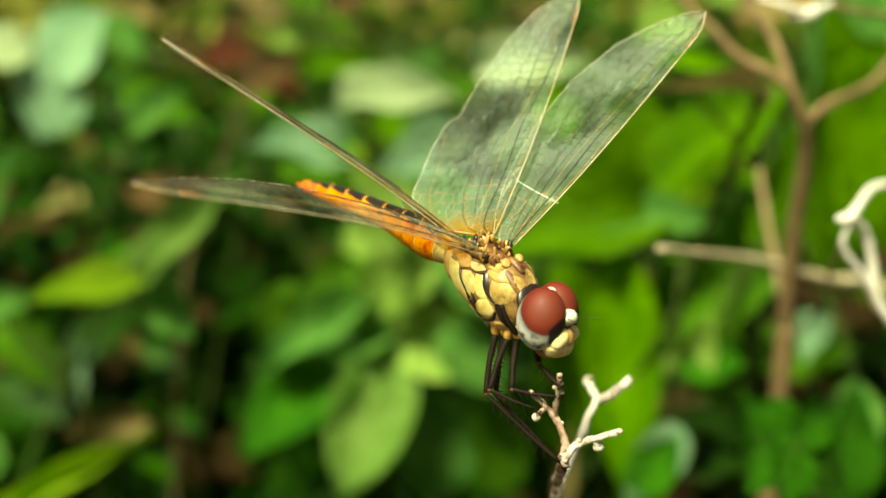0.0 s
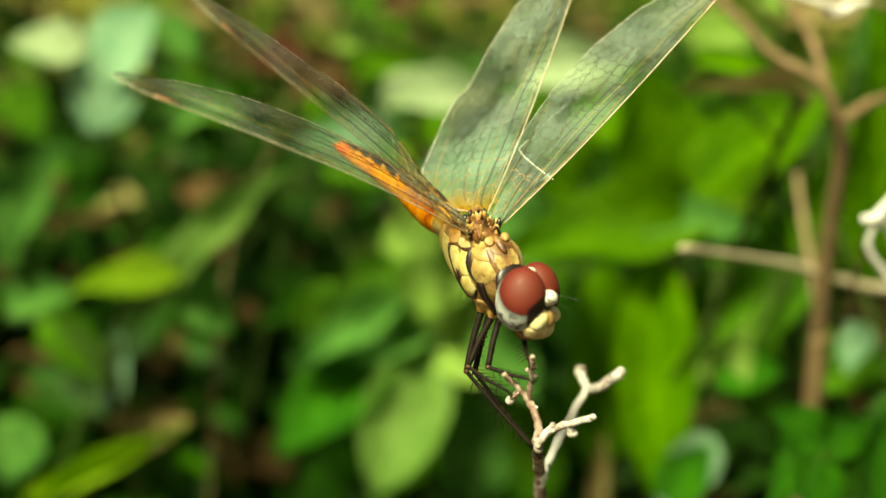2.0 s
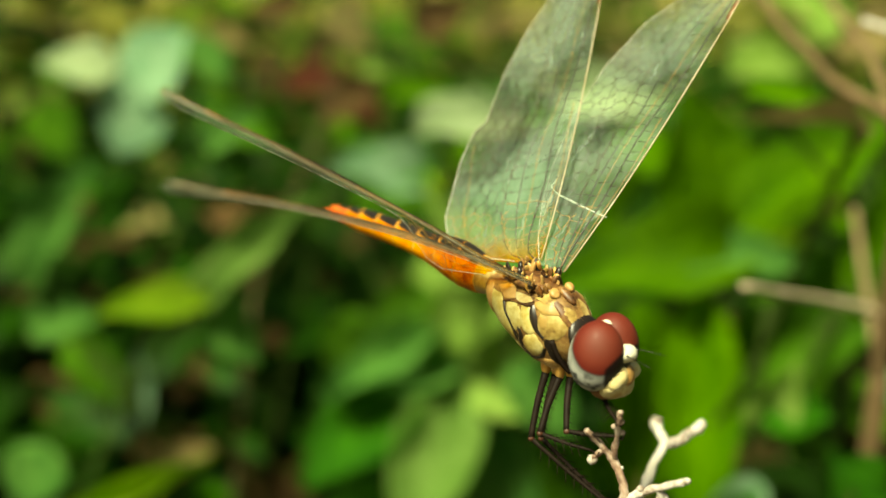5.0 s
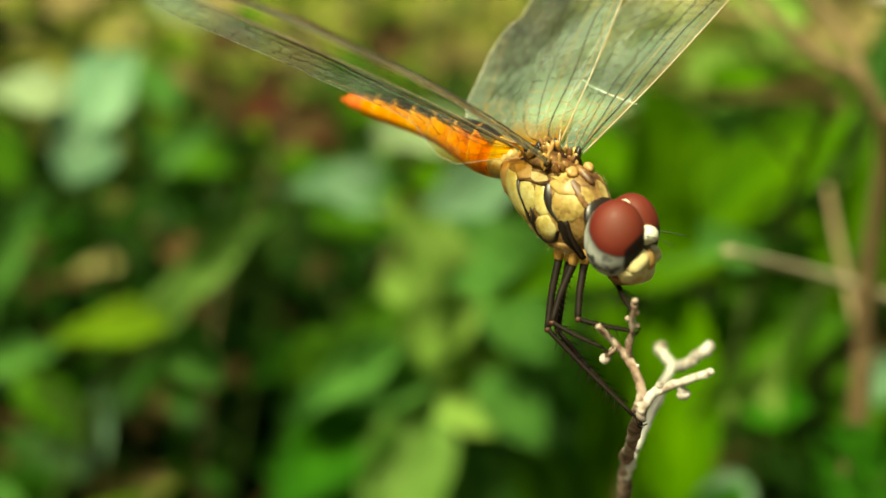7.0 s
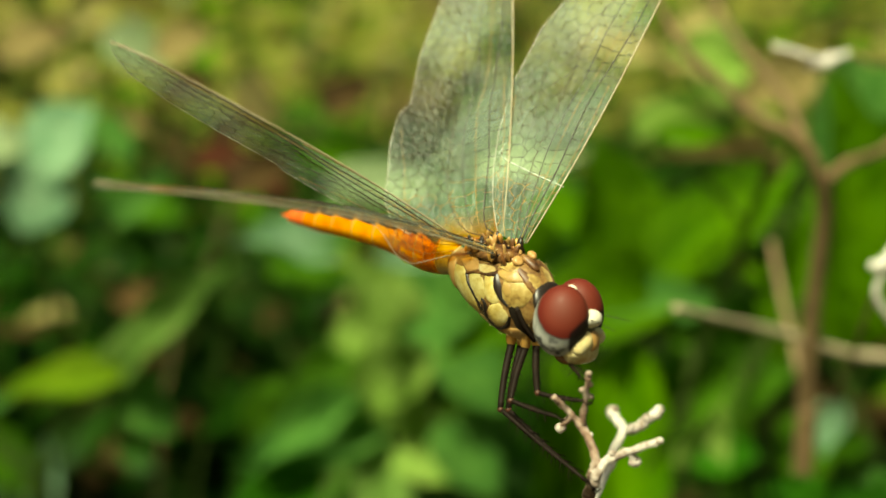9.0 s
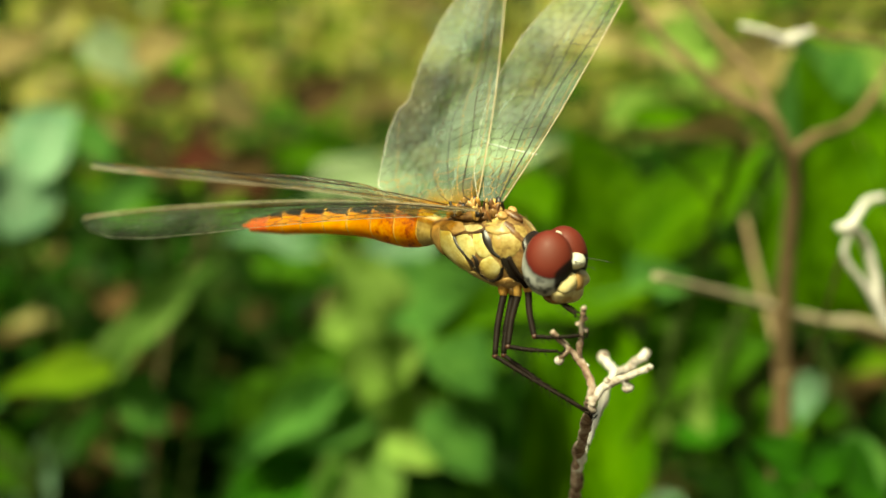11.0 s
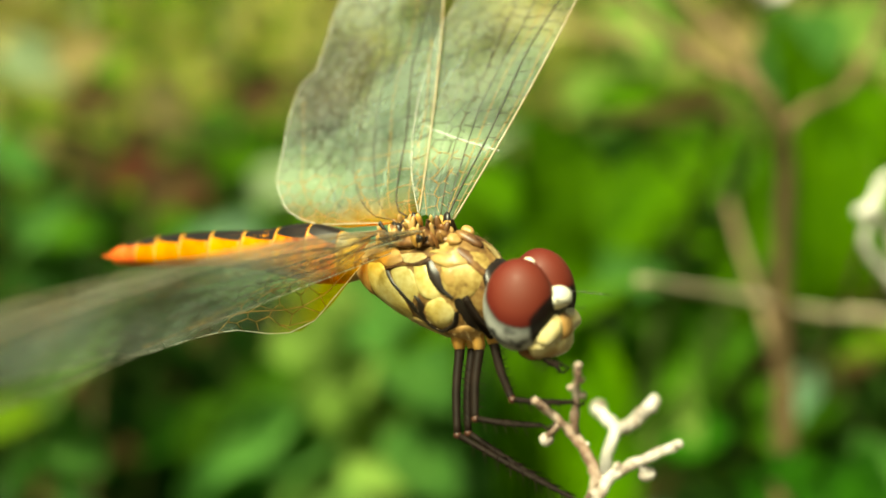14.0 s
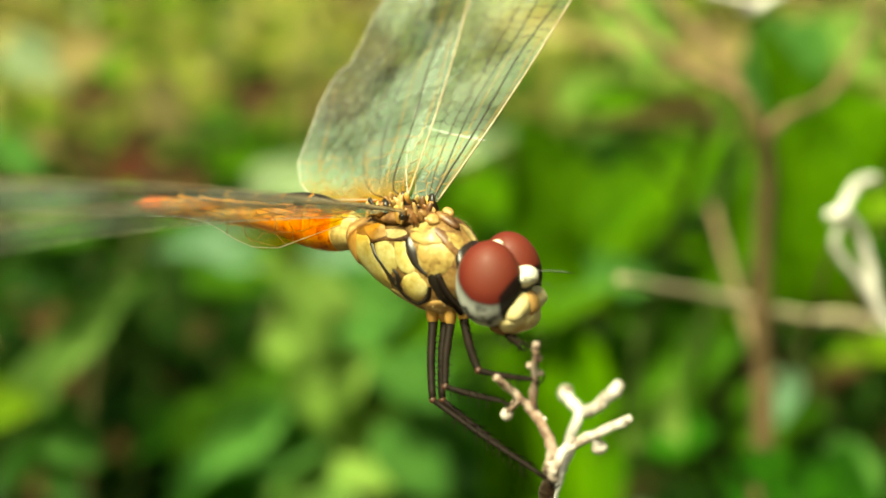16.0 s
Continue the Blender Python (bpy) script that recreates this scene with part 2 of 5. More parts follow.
RING = surface("golden_ring", [(0.3, (0.666, 0.315, 0.036)), (0.7, (0.81, 0.495, 0.12))], 500, rough=0.4)
COXA = surface("orange_coxa", [(0.3, (0.546, 0.234, 0.039)), (0.7, (0.663, 0.406, 0.125))], 700, rough=0.4)
LEG = surface("black_leg", [(0.3, (0.006, 0.004, 0.003)), (0.65, (0.016, 0.010, 0.007)), (0.8, (0.05, 0.03, 0.02))], 900, specular=0.1, rough=0.6, bump=0.3)
KNEE = surface("rusty_knee", [(0.3, (0.03, 0.012, 0.008)), (0.7, (0.09, 0.03, 0.016))], 900, rough=0.45)
VEIN = surface("dark_vein", [(0.3, (0.012, 0.007, 0.004)), (0.7, (0.07, 0.032, 0.012))], 300, rough=0.4)
VEIN_DARK = surface("black_vein", [(0.3, (0.008, 0.006, 0.004)), (0.7, (0.035, 0.02, 0.01))], 300, rough=0.4)
VEIN_GOLD = surface("golden_vein", [(0.3, (0.20, 0.09, 0.02)), (0.7, (0.50, 0.28, 0.06))], 300, rough=0.4)
VEIN_COSTA = surface("tan_vein", [(0.3, (0.288, 0.192, 0.088)), (0.7, (0.56, 0.496, 0.368))], 300, rough=0.4)
VEIN_PALE = surface("pale_vein", [(0.3, (0.368, 0.336, 0.256)), (0.7, (0.64, 0.64, 0.576))], 300, rough=0.4)
CLEAR = membrane_material("wing_skin", -0.002, 0.25)
CLEAR_AMBER = membrane_material("wing_skin_amber", 0.0028, 0.28, True)
# right wings: the same skin, its tint dimmed to imitate the grazing view
DIMMED = membrane_material("dimmed_wing_skin", -0.002, 0.17, tint=(0.82, 0.83, 0.79))
DIMMED_AMBER = membrane_material("dimmed_wing_skin_amber", 0.0028, 0.17, tint=(0.82, 0.83, 0.79))
THREAD = surface("white_thread", [(0.3, (0.75, 0.78, 0.72)), (0.7, (0.85, 0.87, 0.83))], 500, rough=0.5)
HAIR = surface("blond_hair", [(0.3, (0.40, 0.28, 0.12)), (0.7, (0.62, 0.50, 0.26))], 500, rough=0.5)
BARK = surface("twig_bark", [(0.36, (0.08, 0.042, 0.03)), (0.47, (0.23, 0.14, 0.10)), (0.62, (0.48, 0.39, 0.33))], 850, rough=0.85, bump=1.0, bump_scale=1500)
BLEACHED = surface("bleached_bark", [(0.38, (0.20, 0.14, 0.11)), (0.5, (0.48, 0.42, 0.38)), (0.62, (0.78, 0.77, 0.75))], 850, rough=0.85, bump=1.0, bump_scale=1500)
DRY = surface("dry_stem", [(0.3, (0.085, 0.055, 0.022)), (0.55, (0.17, 0.11, 0.05)), (0.75, (0.27, 0.19, 0.095))], 120, rough=0.75, bump=0.6)
WHITE_DRY = surface("white_dry_stem", [(0.3, (0.5, 0.46, 0.40)), (0.7, (0.84, 0.82, 0.78))], 120, rough=0.75, bump=0.6)
PALE_DRY = surface("pale_dry_stem", [(0.3, (0.29, 0.23, 0.14)), (0.7, (0.56, 0.49, 0.34))], 120, rough=0.75, bump=0.6)
TAN_DRY = surface("tan_dry_stem", [(0.3, (0.15, 0.10, 0.05)), (0.7, (0.31, 0.23, 0.12))], 120, rough=0.75, bump=0.6)
GREEN_STEM = surface("green_stem", [(0.3, (0.012, 0.03, 0.004)), (0.7, (0.04, 0.065, 0.012))], 80, specular=0.1, rough=0.8, bump=0.3)
LEAF = {
    "y": leaf_material("yellow_green_leaf", (0.09, 0.22, 0.008), (0.25, 0.42, 0.03), 0.4),
    "v": leaf_material("vivid_green_leaf", (0.03, 0.115, 0.003), (0.12, 0.285, 0.010), 0.36),
    "k": leaf_material("fresh_green_leaf", (0.07, 0.165, 0.024), (0.20, 0.345, 0.085), 0.36),
    "g": leaf_material("green_leaf", (0.012, 0.060, 0.003), (0.085, 0.22, 0.014), 0.32),
    "h": leaf_material("dull_green_leaf", (0.022, 0.10, 0.016), (0.125, 0.30, 0.06), 0.35),
    "c": leaf_material("deep_green_curled_leaf", (0.006, 0.045, 0.002), (0.035, 0.15, 0.008), 0.25),
    # near-black green: dark foliage, and deep shade put into the leaf colour
    "d": leaf_material("dark_shade_leaf", (0.003, 0.012, 0.001), (0.012, 0.045, 0.002), 0.1),
    "l": leaf_material("light_leaf", (0.13, 0.27, 0.03), (0.30, 0.47, 0.11), 0.35),
    "b": leaf_material("pale_bluish_leaf", (0.12, 0.29, 0.15), (0.30, 0.49, 0.30), 0.4),
    "s": leaf_material("straw_leaf", (0.30, 0.25, 0.07), (0.66, 0.58, 0.26), 0.35),
    "t": leaf_material("tan_leaf", (0.18, 0.135, 0.05), (0.34, 0.28, 0.12), 0.3),
    "p": leaf_material("pale_leaf", (0.23, 0.35, 0.16), (0.45, 0.57, 0.33), 0.35),
    "m": leaf_material("maroon_leaf", (0.06, 0.016, 0.009), (0.14, 0.045, 0.025), 0.3),
    "r": leaf_material("withered_leaf", (0.04, 0.025, 0.010), (0.12, 0.075, 0.03), 0.2),
}
SOIL = surface("soil", [(0.3, (0.012, 0.008, 0.004)), (0.5, (0.03, 0.018, 0.009)), (0.7, (0.03, 0.03, 0.008))], 9, rough=0.95, bump=1.0, bump_scale=60)
GRASS = leaf_material("dry_grass", (0.30, 0.34, 0.05), (0.72, 0.71, 0.22), 0.45, 60, False)
# d is coloured near black to give the gaps their deep shade
LOW_LEAF = {"d": leaf_material("small_shade_leaf", (0.003, 0.014, 0.001), (0.012, 0.05, 0.002), 0.1, 60, False), "g": leaf_material("small_green_leaf", (0.012, 0.075, 0.002), (0.09, 0.30, 0.010), 0.32, 60, False)}
FAR_LEAF = leaf_material("distant_leaf", (0.26, 0.30, 0.06), (0.70, 0.70, 0.32), 0.4, 2, False)

# ---- shared shapes ----
MM = 0.001


def part(name, bm, material, parent, label=""):
    me = bpy.data.meshes.new(name)
    bmesh.ops.recalc_face_normals(bm, faces=bm.faces[:])
    bm.to_mesh(me)
    bm.free()
    for p in me.polygons:
        p.use_smooth = True
    for m in material if isinstance(material, (list, tuple)) else (material,):
        me.materials.append(m)
    ob = new(name, me)
    ob.parent = parent
    return tagged(ob, label)


def tube(bm, pts, radii, sides=8, rough=0.0, index=0):
    """A bumpy round rod through points, closed at both ends."""
    pts = [Vector(p) for p in pts]
    rings = []
    up = Vector((0.31, 0.2, 0.93)).normalized()
    for i, p in enumerate(pts):
        d = (pts[min(i + 1, len(pts) - 1)] - pts[max(i - 1, 0)]).normalized()
        a = d.cross(up)
        if a.length < 0.05:
            a = d.cross(Vector((1, 0.1, 0)))
        a.normalize()
        b = d.cross(a)
        r = radii[i] if isinstance(radii, (list, tuple)) else radii
        ring = []
        for k in range(sides):
            w = 2 * math.pi * k / sides
            rr = r * (1 + rough * noise.noise(p * 900 + Vector((math.cos(w), math.sin(w), i * 0.3)) * 0.9))
            ring.append(bm.verts.new(p + a * math.cos(w) * rr + b * math.sin(w) * rr))
        rings.append(ring)
    for r0, r1 in zip(rings, rings[1:]):
        for k in range(sides):
            f = bm.faces.new((r0[k], r0[(k + 1) % sides], r1[(k + 1) % sides], r1[k]))
            f.material_index = index
    for ring in (rings[0], rings[-1]):
        bm.faces.new(ring).material_index = index


def smooth_path(pts, steps=6):
    """Points of a flowing line through the given ones."""
    pts = [Vector(p) for p in pts]
    ext = [2 * pts[0] - pts[1], *pts, 2 * pts[-1] - pts[-2]]
    out = []
    for i in range(1, len(ext) - 2):
        a, b, c, d = ext[i - 1:i + 3]
        for k in range(steps):
            t = k / steps
            out.append(0.5 * (2 * b + (c - a) * t + (2 * a - 5 * b + 4 * c - d) * t * t + (3 * b - a - 3 * c + d) * t ** 3))
    out.append(pts[-1])
    return out


def limb(bm, pts, r0, r1, sides=8, rough=0.25, steps=6):
    path = smooth_path(pts, steps)
    n = len(path) - 1
    tube(bm, path, [r0 + (r1 - r0) * i / n for i in range(n + 1)], sides, rough)


def ball(bm, centre, radii, turn=None, seg=16, rings=10, bumps=0.0):
    m = Matrix.Translation(centre) @ (turn or Matrix()) @ Matrix.Diagonal((*radii, 1))
    made = bmesh.ops.create_uvsphere(bm, u_segments=seg, v_segments=rings, radius=1, matrix=m)
    if bumps:
        for v in made["verts"]:
            v.co += (v.co - Vector(centre)) * bumps * noise.noise(v.co * 1500)


# ---- the dragonfly ----
# Body space: x to the front, y to its left, z to its back, in millimetres from the middle between the wing hinges.
BODY_ROWS = [
    (0, 0.00332, 0.08033, 0.30768, 2.31, 2.38, -48.48),
    (0.5, 0.00273, 0.08078, 0.30688, 3.47, 1.09, -44.26),
    (1, 0.00282, 0.08097, 0.3068, 2.73, -0.22, -46.53),
    (1.5, 0.00171, 0.08024, 0.30671, 5.84, 0.57, -38.52),
    (2, 0.00418, 0.08126, 0.30747, 4.87, 4.03, -56.47),
    (2.5, 0.00345, 0.08148, 0.3076, 2.04, 4.93, -47.21),
    (3, 0.00265, 0.08166, 0.30683, 4.55, 2.44, -41.75),
    (3.5, 0.00199, 0.08109, 0.30663, 4.83, -0.41, -39.48),
    (6, 0.00298, 0.08078, 0.30665, 7.21, 2.25, -48.54),
    (6.5, 0.00274, 0.08174, 0.30603, 8.13, 0.8, -48.45),
    (7, 0.00383, 0.08126, 0.30738, 5, 5.54, -51.43),
    (7.5, 0.00182, 0.081, 0.30601, 4.34, -2.61, -40.26),
    (8, 0.00243, 0.08092, 0.30654, 10.77, 2.19, -43.47),
    (8.5, 0.00158, 0.08142, 0.30566, 10.66, -2.48, -39.7),
    (9, 0.00305, 0.0823, 0.30609, 5.71, 0.61, -47.31),
    (11.5, 0.00154, 0.08127, 0.30567, 4.98, -5.4, -36.88),
    (12, 0.00359, 0.0819, 0.30646, 4.7, 1.75, -50.31),
    (12.5, 0.00499, 0.08256, 0.30673, 0.5, 6.95, -53.82),
    (13, 0.00521, 0.08232, 0.30702, 0.24, 6.48, -58.93),
    (13.5, 0.00361, 0.08275, 0.30619, 2.6, 1.62, -48.41),
    (14, 0.00176, 0.08225, 0.30535, 4.01, -3.71, -36.97),
    (14.5, 0.00262, 0.08222, 0.30586, 3.93, -0.41, -42.66),
    (15, 0.00247, 0.0819, 0.30611, 6.4, 0.86, -43.11),
    (15.5, 0.00245, 0.08258, 0.30568, 3.31, -1.84, -41.81),
    (16, 0.00249, 0.0827, 0.30581, 4, -1.03, -43.12),
]
HEAD_ROWS = [
    (0, -11.79, 6.35, 16.05),
    (0.5, -12.49, 6.46, 12.6),
    (1, -11.55, 7.35, 15.46),
    (1.5, -15.04, 6.96, 7.53),
    (2, -15.18, 6.01, 25.54),
    (2.5, -12.07, 3.65, 16.6),
    (3, -13.08, 6.43, 10.8),
    (3.5, -12.09, 9.01, 8.5),
    (6, -10.38, 6.1, 17.54),
    (6.5, -10.36, 8.12, 16.53),
    (7, -9.21, 5.13, 19.19),
    (7.5, -6.85, 11.93, 7.3),
    (8, -14.4, 10.11, 8.93),
    (8.5, -13.71, 13.63, 4.13),
    (9, -8.5, 10.46, 12.56),
    (11.5, -9.11, 14.12, -1.49),
    (12, -8.39, 6.72, 11.56),
    (12.5, -4.56, 0.05, 14.16),
    (13, -4.52, 0.33, 18.55),
    (13.5, -4.42, 4.75, 8.16),
    (14, -5.72, 9.93, -3.06),
    (14.5, -5.2, 6.73, 3.54),
    (15, -7.67, 5.19, 4.58),
    (15.5, -4.08, 7.47, 3.58),
    (16, -4.38, 6.37, 5.31),
]
NECK = (5.22, -0.16, -3.14)
dragonfly = tagged(new("dragonfly"), "orange and yellow dragonfly with dark red eyes on a twig", "dragonfly")
dragonfly.matrix_basis = pose(*BODY_ROWS[0][1:])

# thorax: x, top, bottom, half width
SECTIONS = [(-3.7, -0.9, -2.7, 1.1), (-2.6, -0.6, -3.6, 1.65), (-1.2, -0.5, -4.4, 2.05), (0.3, -0.45, -5.0, 2.3), (1.8, -0.3, -5.6, 2.35), (3.0, -0.25, -5.7, 2.05), (3.9, -0.8, -5.2, 1.6), (4.7, -1.7, -4.5, 1.0)]


def section(x):
    for a, b in zip(SECTIONS, SECTIONS[1:]):
        if x <= b[0]:
            t = max(0.0, (x - a[0]) / (b[0] - a[0]))
            return [a[k] + (b[k] - a[k]) * t for k in (1, 2, 3)]
    return list(SECTIONS[-1][1:])


def side_point(x, z, side=-1, proud=0.04):
    """The place on the thorax's flank at a length and a height."""
    top, bottom, w = section(x)
    mid, half = (top + bottom) / 2, (top - bottom) / 2
    k = min(0.985, abs(z - mid) / half)
    return Vector((x, side * ((w + 0.0) * (1 - k ** 2.3) ** (1 / 2.3) + proud), z)) * MM


def build_thorax():
    bm = bmesh.new()
    rings = []
    xs = [SECTIONS[0][0] + (SECTIONS[-1][0] - SECTIONS[0][0]) * i / 26 for i in range(27)]
    for x in xs:
        top, bottom, w = section(x)
        mid, half = (top + bottom) / 2, (top - bottom) / 2
        ring = []
        for k in range(30):
            a = 2 * math.pi * k / 30
            c, s = math.cos(a), math.sin(a)
            y = w * math.copysign(abs(c) ** (2 / 2.3), c)
            z = mid + half * math.copysign(abs(s) ** (2 / 2.3), s)
            bulge = 1 + 0.05 * noise.noise(Vector((x * 0.8, y * 0.7, z * 0.8)))
            ring.append(bm.verts.new(Vector((x, y * bulge, mid + (z - mid) * bulge)) * MM))
        rings.append(ring)
    for r0, r1 in zip(rings, rings[1:]):
        for k in range(30):
            bm.faces.new((r0[k], r0[(k + 1) % 30], r1[(k + 1) % 30], r1[k]))
    bm.faces.new(rings[0])
    bm.faces.new(rings[-1])
    thorax = part("thorax", bm, BASE, dragonfly, "yellow thorax with black seams")

    def stripe(name, pts, widths, material, side, label="", proud=0.05):
        bm = bmesh.new()
        flat = smooth_path([(x, z, 0) for x, z in pts], 5)
        n = len(flat) - 1
        rows = []
        for i, p in enumerate(flat):
            d = (flat[min(i + 1, n)] - flat[max(i - 1, 0)]).normalized()
            u = i / n * (len(widths) - 1)
            w = widths[int(u)] + (widths[min(int(u) + 1, len(widths) - 1)] - widths[int(u)]) * (u - int(u))
            w *= 1 + 0.25 * noise.noise(p * 3.0)
            q = Vector((-d.y, d.x, 0))
            rows.append([bm.verts.new(side_point(p.x + q.x * w * k, p.y + q.y * w * k, side, proud * (1 - abs(k)) + 0.005)) for k in (-1, -0.5, 0, 0.5, 1)])
        for a, b in zip(rows, rows[1:]):
            for k in range(4):
                bm.faces.new((a[k], a[k + 1], b[k + 1], b[k]))
        part(name, bm, material, thorax, label)

    def plate(name, outline, material, side, label="", proud=0.10):
        """A swollen plate of the flank, from its outline in length and height."""
        bm = bmesh.new()
        loop = smooth_path([(x, z, 0) for x, z in outline + outline[:1]], 5)[:-1]
        c = sum(loop, Vector()) / len(loop)
        loop = [v + (v - c).normalized() * 0.18 for v in loop]
        rows = []
        for r in (1.0, 0.93, 0.8, 0.6, 0.35):
            up = proud * (1 - r ** 3) ** 0.7 - 0.03 * (r == 1.0)
            rows.append([bm.verts.new(side_point(c.x + (v.x - c.x) * r, c.y + (v.y - c.y) * r, side, up * (1 + 0.25 * noise.noise(v * 2.1)))) for v in loop])
        n = len(loop)
        for r0, r1 in zip(rows, rows[1:]):
            for k in range(n):
                bm.faces.new((r0[k], r0[(k + 1) % n], r1[(k + 1) % n], r1[k]))
        bm.faces.new(rows[-1])
        part(name, bm, material, thorax, label)

    for side in (-1, 1):
        plate("flank_plate", [(-2.34, -1.26), (-1.4, -1.3), (-0.75, -2.1), (0.0, -2.85), (0.25, -3.6), (-0.36, -4.0), (-1.32, -3.5), (-2.16, -2.64)], PALE, side, "pale yellow flank plate", 0.08)
        plate("flank_plate", [(-0.55, -1.55), (0.3, -1.3), (0.75, -1.74), (0.95, -2.4), (0.5, -3.1), (0.15, -2.5), (-0.3, -2.0)], PALE, side, "", 0.06)
        plate("flank_plate", [(0.86, -1.25), (1.4, -1.2), (1.75, -1.7), (2.2, -2.3), (2.05, -2.66), (1.56, -2.6), (1.2, -2.16)], PALE, side, "", 0.06)
        plate("flank_plate", [(1.68, -3.1), (2.25, -2.8), (2.62, -3.06), (2.74, -3.6), (2.4, -4.1), (1.95, -4.3), (1.58, -4.0), (1.42, -3.54)], PALE, side, "pear-shaped pale yellow plate", 0.08)
        plate("shoulder_plate", [(2.55, -1.3), (3.6, -1.3), (4.1, -1.86), (3.98, -2.4), (3.5, -2.75), (3.0, -2.6), (2.65, -2.04)], YELLOW, side, "yellow shoulder plate", 0.07)
        plate("smoky_patch", [(2.62, -1.48), (2.95, -1.46), (3.1, -1.9), (2.82, -2.0)], OLIVE, side, "smoky brown patch", 0.10)
        plate("smoky_patch", [(1.85, -0.82), (2.3, -0.68), (3.1, -0.72), (3.62, -1.05), (3.5, -1.15), (2.85, -1.1), (2.1, -0.98)], OLIVE, side, "", 0.10)
        plate("shoulder_plate", [(1.6, -0.62), (1.95, -0.42), (2.65, -0.38), (3.15, -0.5), (3.0, -0.62), (2.1, -0.6)], YELLOW, side, "", 0.12)
        plate("shoulder_plate", [(3.3, -0.6), (3.75, -0.85), (4.2, -1.3), (4.55, -1.7), (4.3, -1.62), (3.8, -1.1)], YELLOW, side, "hairy yellow shoulder edge", 0.1)
        plate("wing_base_plate", [(-2.1, -0.84), (-0.9, -0.74), (-0.2, -1.0), (-0.95, -1.16)], TAN, side, "tan plate below the wings", 0.1)
        plate("wing_base_plate", [(-0.15, -0.8), (0.75, -0.68), (1.25, -0.84), (0.4, -1.0)], CREAM, side, "cream plate below the wings", 0.12)
        plate("flank_plate", [(-3.3, -1.2), (-2.6, -1.1), (-2.5, -2.0), (-2.45, -2.9), (-2.9, -2.9), (-3.3, -2.2)], TAN, side, "tan waist plate", 0.12)
        plate("breast_plate", [(-0.5, -4.35), (0.6, -4.1), (1.2, -4.6), (1.9, -5.0), (1.7, -5.3), (0.7, -4.9)], YELLOW, side, "yellow-brown breast plate", 0.12)
        plate("breast_plate", [(2.3, -4.75), (3.2, -4.5), (3.6, -4.9), (3.2, -5.5), (2.4, -5.5)], TAN, side, "", 0.15)
        stripe("seam_stripe", [(-0.98, -1.4), (-0.54, -2.04), (0.3, -2.78), (0.78, -3.48), (1.05, -3.8)], [0.10, 0.14, 0.15, 0.26, 0.28], BLACK, side, "black seam stripe", 0.12)
        stripe("seam_stripe", [(1.02, -3.78), (1.1, -3.06), (0.84, -2.6)], [0.26, 0.2, 0.05], BLACK, side, "", 0.12)
        stripe("seam_stripe", [(1.02, -3.78), (1.32, -4.42), (1.98, -4.68), (2.76, -4.2), (3.06, -3.48)], [0.18, 0.12, 0.12, 0.16, 0.1], BLACK, side, "", 0.12)
        stripe("seam_stripe", [(1.66, -0.95), (2.05, -1.6), (2.45, -2.3), (3.0, -2.76)], [0.16, 0.3, 0.2, 0.1], BLACK, side, "", 0.12)
        stripe("seam_stripe", [(-0.96, -1.40), (0.0, -1.14), (1.26, -1.04), (1.68, -0.78)], [0.10, 0.13, 0.13, 0.14], DARK, side, "dark brown seam", 0.14)
        stripe("shoulder_stripe", [(3.05, -0.45), (3.72, -1.0), (4.2, -1.5), (4.5, -1.85)], [0.14, 0.2, 0.2, 0.16], DARK, side, "dark brown shoulder stripe", 0.16)
        stripe("seam_stripe", [(3.15, -2.8), (3.45, -3.5), (3.7, -4.9)], [0.2, 0.34, 0.24], BLACK, side, "", 0.1)
        bm = bmesh.new()
        ball(bm, Vector((2.75, side * 0.68, -0.12)) * MM, Vector((0.42, 0.36, 0.26)) * MM, pose(0, 0, 0, side * -15, 20, 0), 14, 9, 0.8)
        part("shoulder_knob", bm, TAN, thorax, "pale knob on the shoulder")
    bm = bmesh.new()
    ball(bm, Vector((3.2, 0, -0.3)) * MM, Vector((0.85, 0.34, 0.26)) * MM, pose(0, 0, 0, 0, 30, 0), 14, 9, 0.1)
    part("shoulder_ridge", bm, DARK, thorax, "dark brown ridge between the shoulders")
    bm = bmesh.new()
    ball(bm, Vector((0.2, 0, -0.3)) * MM, Vector((2.3, 1.2, 0.42)) * MM, None, 20, 10, 0.3)
    part("back_saddle", bm, DARK, thorax, "dark saddle between the wings")
    # dark collar and neck
    bm = bmesh.new()
    ball(bm, Vector((4.85, 0, -2.7)) * MM, Vector((0.5, 1.45, 1.5)) * MM, pose(0, 0, 0, 0, -28, 0))
    part("collar", bm, BLACK, thorax, "black collar behind the head")
    bm = bmesh.new()
    tube(bm, [Vector((4.3, 0, -2.9)) * MM, Vector((6.2, -0.1, -3.1)) * MM], 0.6 * MM, 10)
    part("neck", bm, BROWN, thorax)
    # knobs of the wing hinges, upright and crowded, round each of the four wing roots
    rnd = random.Random(4)
    for hx in (1.15, -1.15):
        for hy in (-1.25, 1.25):
            for i in range(17):
                bm = bmesh.new()
                tall = rnd.uniform(0.26, 0.56)
                c = Vector((hx + rnd.uniform(-0.85, 0.85), hy * (1 - 0.75 * rnd.random()), -0.25 + tall * rnd.uniform(0.7, 1.0))) * MM
                ball(bm, c, Vector((rnd.uniform(0.10, 0.20), rnd.uniform(0.10, 0.24), tall)) * MM, pose(0, 0, 0, rnd.uniform(-30, 30), rnd.uniform(-30, 30), rnd.uniform(0, 90)), 12, 9, 0.7)
